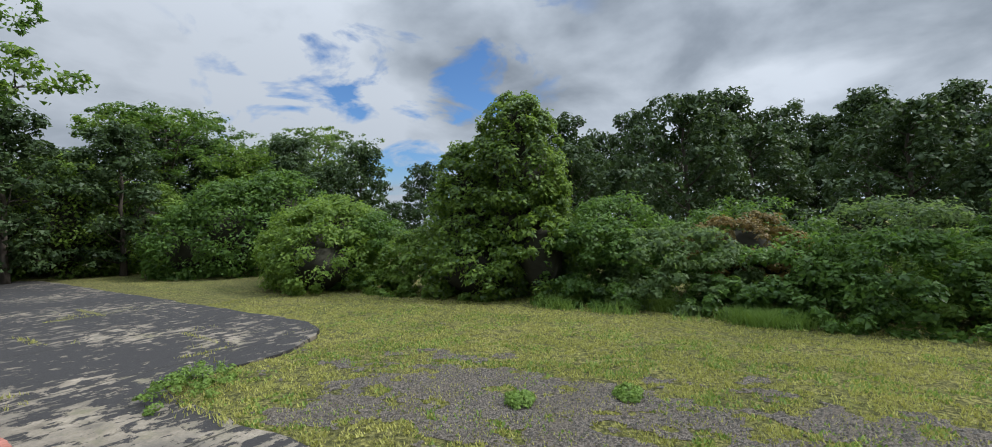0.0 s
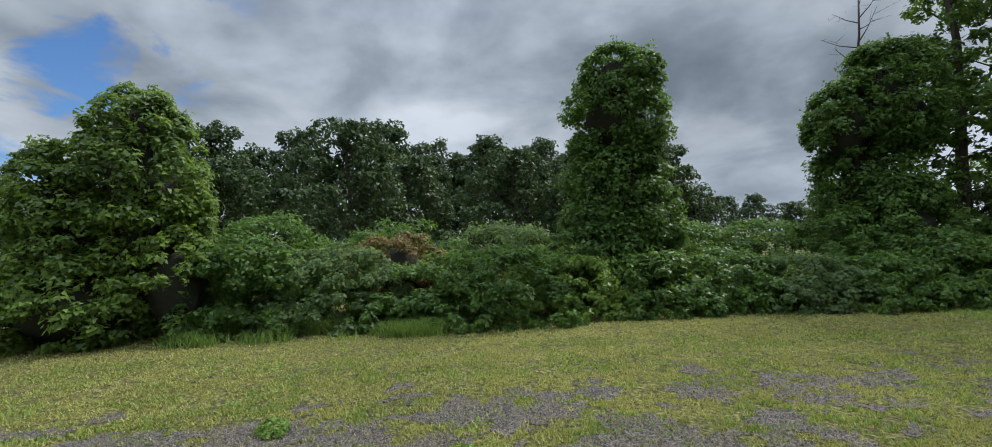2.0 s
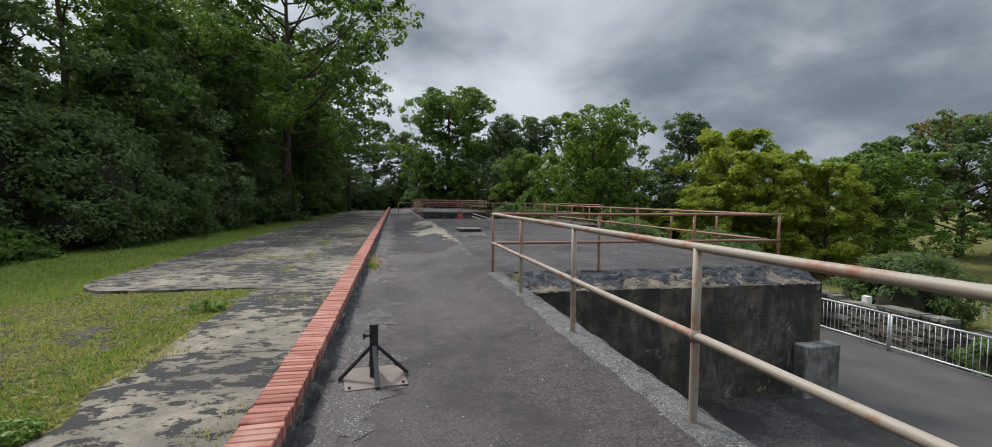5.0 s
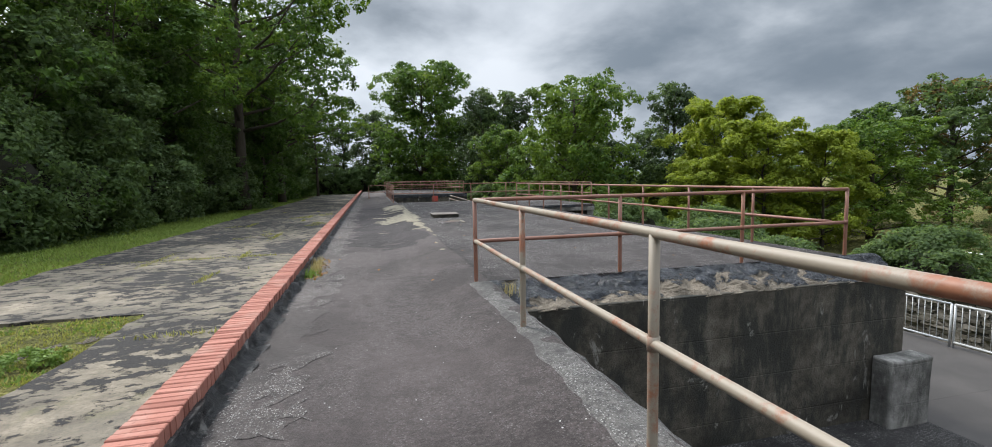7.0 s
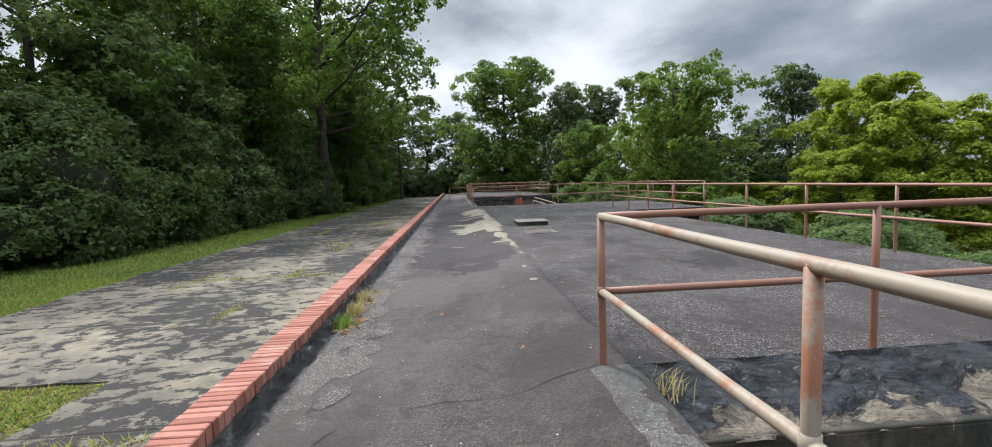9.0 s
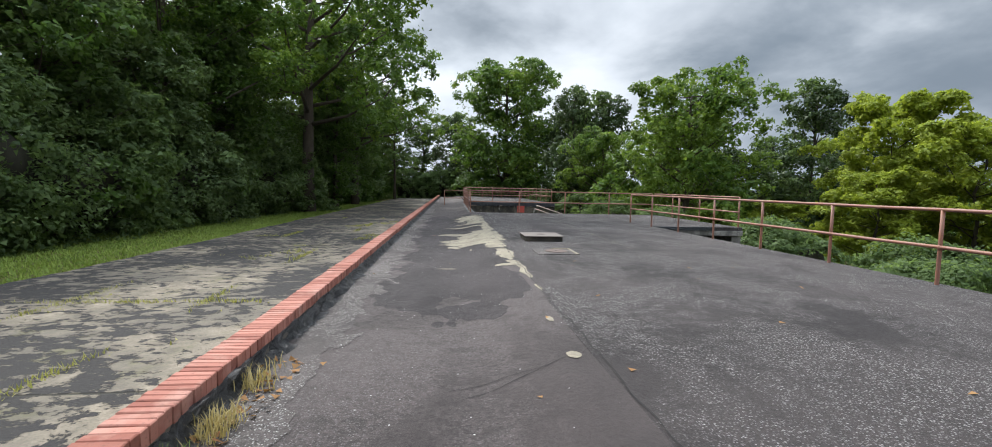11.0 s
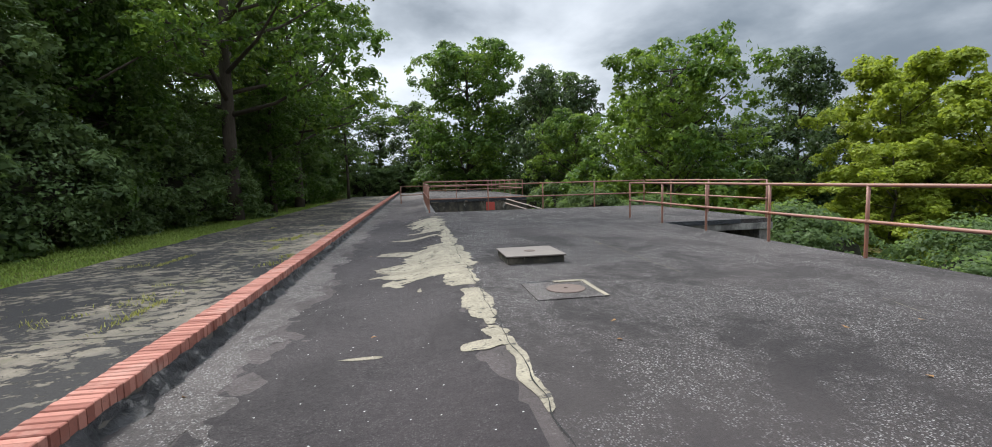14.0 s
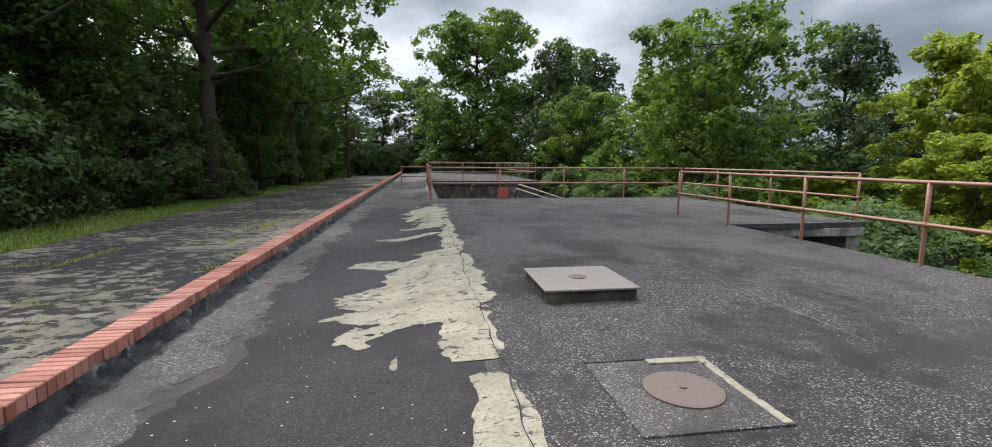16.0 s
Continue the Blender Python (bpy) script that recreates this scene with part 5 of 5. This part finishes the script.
for x, y, a, s in ((13.8, 17.5, 40, 1.1), (14.5, 22, 90, 1.4), (13.5, 28, 200, 1.5), (16.0, 31, 20, 1.6), (12.8, 36, 130, 1.4), (12, 42, 300, 1.5), (11.5, 49, 60, 1.6), (17.5, 25, 250, 1.6), (16.5, 6.5, 10, 1.1), (20, 17, 77, 1.4), (10.5, 57, 15, 1.7)):
    copy_thing(shrub, place(shrub, x, y, ground_z(x, y) - 0.1, a, s))


# ---- grass, gravel, weeds ----
def bare(x, y):
    """How bare of grass the ground is: a worn gravel strip beside the apron."""
    strip = 1 - abs(x + 4.6 + 0.5 * math.sin(y * 0.35)) / 1.9
    n1 = noise.fractal(Vector((x * 1.5, y * 1.2, 3.0)), 0.6, 2.1, 5)
    return min(0.5, strip) * (1 - smooth_step(7.5, 11, y)) * smooth_step(-6.5, -4.0, y) * (1.1 - 0.42 * smooth_step(-0.5, 2.5, y)) + 0.60 * n1 - 0.41 + 0.22 * noise.noise((x * 7, y * 7, 1.0)) + 0.12 * noise.noise((x * 19, y * 19, 2.0))


v, f = contour(-7.5, -2.2, -8.0, 11.5, 0.045, lambda x, y: min(bare(x, y), -2.42 - x), lambda x, y: lawn_z(x, y) + 0.007)
gravel_ob = mesh_object("gravel", v, f, GRAVEL)
tagged(gravel_ob, "worn patches of grey gravel in the lawn", "gravel", kind="stuff")


rp = np.random.default_rng(55)
px, py = rp.uniform(-7, -2.4, 30000), rp.uniform(-7, 10.5, 30000)
pz = [(x, y, lawn_z(x, y) + 0.014) for x, y in zip(px, py) if bare(x, y) > 0.04]
pv, pf = [], []
for x, y, z in pz[:9000]:
    r = rp.uniform(0.006, 0.019)
    o = len(pv)
    pv += [(x + r, y, z), (x, y + r * rp.uniform(0.6, 1.1), z), (x - r, y, z), (x, y - r, z), (x, y, z + r * 0.8)]
    pf += [(o, o + 1, o + 4), (o + 1, o + 2, o + 4), (o + 2, o + 3, o + 4), (o + 3, o, o + 4)]
tagged(mesh_object("pebbles", pv, pf, RUBBLE), "loose grey pebbles on the worn ground", "gravel", kind="stuff")


def blades(name, n, seed, area, mat, high, wide, keep, label, clump=0.0):
    rng = np.random.default_rng(seed)
    x0, x1, y0, y1 = area
    pos = []
    xs_, ys_ = rng.uniform(x0, x1, n), rng.uniform(y0, y1, n)
    for x, y in zip(xs_, ys_):
        k = keep(x, y)
        if k > 0 and rng.random() < k:
            pos.append((x, y, lawn_z(x, y) if x < KERB_L else walk_z(x, y)))
    p = np.array(pos)
    m = len(p)
    a = rng.uniform(0, 2 * math.pi, m)
    h = high * rng.uniform(0.45, 1.3, m)
    side = np.stack([np.cos(a), np.sin(a), np.zeros(m)], 1) * (wide * rng.uniform(0.6, 1.3, m))[:, None]
    lean = np.stack([np.cos(a + 1.57), np.sin(a + 1.57), np.zeros(m)], 1) * (h * rng.uniform(0.2, 1.1, m))[:, None]
    tip = p + lean + np.stack([np.zeros(m), np.zeros(m), h], 1)
    verts = np.stack([p - side, p + side, tip], 1).reshape(-1, 3)
    faces = np.arange(m * 3).reshape(-1, 3)
    return tagged(mesh_object(name, verts, faces, mat), label, "grass", kind="stuff")


def lawn_keep(x, y):
    if slab_field(x, y) > -0.02:
        return 0
    b = bare(x, y)
    d = math.hypot(x, y - 1)
    near = 1 / (1 + (d / 7.5) ** 2)
    near *= smooth_step(-0.40, 0.25, noise.noise((x * 5.5, y * 5.5, 12.0)) + 0.5 * noise.noise((x * 1.6, y * 1.6, 4.0)))
    return near * (0.22 if b > 0.12 else 0.45 if b > -0.02 else 1.0)


blades("grass", 1000000, 301, (-11.5, -2.3, -14, 18), GRASS_BLADE, 0.036, 0.008, lawn_keep, "short mown lawn grass, yellowish green")
blades("tall_grass", 60000, 305, (-11.4, -9.9, -6.5, 1.5), CLOVER, 0.26, 0.010, lambda x, y: smooth_step(-0.2, 0.5, noise.noise((x * 0.9, y * 0.9, 31.0))) * smooth_step(-6.5, -4.5, y) * (1 - smooth_step(-1.5, 1.5, y)) * smooth_step(-9.9, -10.4, x), "tall uncut grass at the foot of the vines")
blades("weeds", 260000, 302, (-9, -2.3, -9, 14), CLOVER, 0.035, 0.016, lambda x, y: lawn_keep(x, y) * smooth_step(0.0, 0.3, noise.noise((x * 1.2, y * 1.2, 6.0)) + 0.1), "low broad-leaved weeds in the lawn")


blades("verge_grass", 110000, 306, (-10.5, -5.4, 11, 60), VERGE, 0.07, 0.016, lambda x, y: 0 if slab_field(x, y) > -0.02 else 0.9, "bright green grass strip between the apron and the wood")


def tuft(name, label, x, y, z, n, high, mat, seed, wide=0.004, lean=0.9):
    rng = np.random.default_rng(seed)
    a = rng.uniform(0, 2 * math.pi, n)
    p = np.stack([rng.normal(0, 0.05, n), rng.normal(0, 0.09, n), np.zeros(n)], 1)
    h = high * rng.uniform(0.4, 1.2, n)
    side = np.stack([np.cos(a), np.sin(a), np.zeros(n)], 1) * wide
    out = np.stack([np.cos(a + 1.57), np.sin(a + 1.57), np.zeros(n)], 1) * (h * rng.uniform(0.2, lean, n))[:, None]
    up = np.stack([np.zeros(n), np.zeros(n), h], 1)
    verts = np.stack([p - side, p + side, p + out * 0.4 + up * 0.7 + side * 0.7, p + out * 0.4 + up * 0.7 - side * 0.7, p + out + up], 1).reshape(-1, 3)
    i = (np.arange(n) * 5)[:, None]
    faces = np.concatenate([i + np.array([[0, 1, 2]]), i + np.array([[0, 2, 3]]), i + np.array([[3, 2, 4]])], 1).reshape(-1, 3)
    root = tagged(new(name), label, "weeds", "weeds in the joints")
    root.location = (x, y, z)
    mesh_object("blade_clump", verts, faces, mat, root)
    return root


tuft("weed_tuft", "tuft of green and straw grass growing from the kerb's foot", -0.29, 12.1, -0.13, 170, 0.11, CLOVER, 401)
tuft("weed_tuft", "tuft of dry straw grass growing from the kerb's foot", -0.27, 12.55, -0.13, 190, 0.12, STRAW, 402)
tuft("weed_tuft", "dry straw tuft at the pit's corner", 2.25, 10.05, -0.12, 46, 0.15, STRAW, 403)
tuft("weed_tuft", "tuft of dry grass growing from the kerb's foot", -0.29, 13.2, -0.13, 110, 0.13, STRAW, 404)
rng = np.random.default_rng(410)
pts = np.stack([rng.normal(-0.22, 0.07, 90), rng.uniform(11.8, 13.7, 90), np.full(90, -0.115) + rng.random(90) * 0.02], 1)
v, f = leaf_mesh(pts, rng.normal(size=pts.shape) * 0.4 + np.array([0, 0, 1.0]), 0.05, rng)
tagged(mesh_object("leaf_litter", v, f, LEAF_DRY), "scatter of dry brown leaves against the kerb", "leaves", kind="stuff")
pts = np.stack([rng.uniform(-0.3, 6.5, 26), rng.uniform(9, 24, 26), np.full(26, 0.012)], 1)
pts[:, 2] += [walk_z(x, y) if x < 2.05 else 0.0 for x, y in pts[:, :2]]
v, f = leaf_mesh(pts, rng.normal(size=pts.shape) * 0.2 + np.array([0, 0, 1.0]), 0.05, rng)
tagged(mesh_object("fallen_leaves", v, f, LEAF_DRY), "few fallen brown leaves on the deck", "leaves", kind="stuff")


def joint_keep(x, y):
    """Grass in the apron's joints and beside the kerb, in uneven runs."""
    if slab_field(x, y) < 0.02:
        return 0
    run = noise.noise((x * 0.9, y * 0.45, 21.0))
    lines = min(abs(x + 2.32), abs(x + 4.1), abs(x + 0.70), abs((y - 1.2) % 6.2 - 3.1) * 1.2)
    return max(0.0, 1 - lines / 0.11) * smooth_step(0.05, 0.35, run) + 0.22 * smooth_step(0.42, 0.6, run + 0.4 * noise.noise((x * 2, y * 2, 3)))


blades("joint_grass", 420000, 303, (-5.9, -0.65, -16, 34), GRASS_BLADE, 0.05, 0.007, joint_keep, "grass and moss growing in the apron's joints")
for ob in (bpy.data.objects["joint_grass"],):
    ob.location.z = 0.03
for k, (x, y, s) in enumerate(((-2.5, -6.2, 0.3), (-2.9, -6.6, 0.25), (-2.6, 5.8, 0.14), (-2.7, 9.9, 0.16), (-4.4, -2.6, 0.10), (-5.2, -1.6, 0.10), (-4.2, 0.4, 0.09))):
    lobes = [(0, 0, s * 0.35, s * 1.4, s * 1.4, s * 0.6), (s, s * 0.5, s * 0.3, s, s, s * 0.5)]
    thicket("weed_clump", "low clump of bright green broad-leaved weed", "weeds", lobes, CLOVER, 420 + k, 40, 18, 0.05, (x, y, lawn_z(x, y)), "weed clumps in the lawn", core=0, stem=False)


# ---- kerb bricks, last ----
def brick_bm():
    bm = box_bm(-0.115, 0.115, -0.029, 0.029, -0.095, 0.0)
    top = [e for e in bm.edges if min(v.co.z for v in e.verts) > -0.01]
    bmesh.ops.bevel(bm, geom=top, offset=0.006, segments=1, affect="EDGES")
    return bm


PITCH = 0.067
Y_NEAR, COUNT = 3.2, 296
rb = random.Random(12)
first = part("brick", brick_bm(), BRICK, kerb)
KERB_MID = (KERB_L + KERB_R) / 2


def brick_pose(y):
    sag = 0.006 * noise.noise((0, y * 0.6, 0))
    return pose(KERB_MID + rb.gauss(0, 0.003), y + rb.gauss(0, 0.0015), KERB_TOP + sag + rb.gauss(0, 0.002), rb.gauss(0, 0.8), rb.gauss(0, 0.6), rb.gauss(0, 0.7))


first.matrix_basis = brick_pose(Y_NEAR)
for k in range(1, COUNT):
    ob = new("brick", first.data)
    ob.parent = kerb
    ob.matrix_basis = brick_pose(Y_NEAR + k * PITCH)
co = [tuple(v.co) for v in first.data.vertices]
po = [tuple(p.vertices) for p in first.data.polygons]
v, f = [], []
for k in [*range(-180, 0), *range(COUNT, 990)]:
    m = brick_pose(Y_NEAR + k * PITCH)
    o = len(v)
    v += [tuple(m @ Vector(c)) for c in co]
    f += [tuple(i + o for i in q) for q in po]
tagged(mesh_object("brick_row", v, f, BRICK, kerb), kind="stuff")
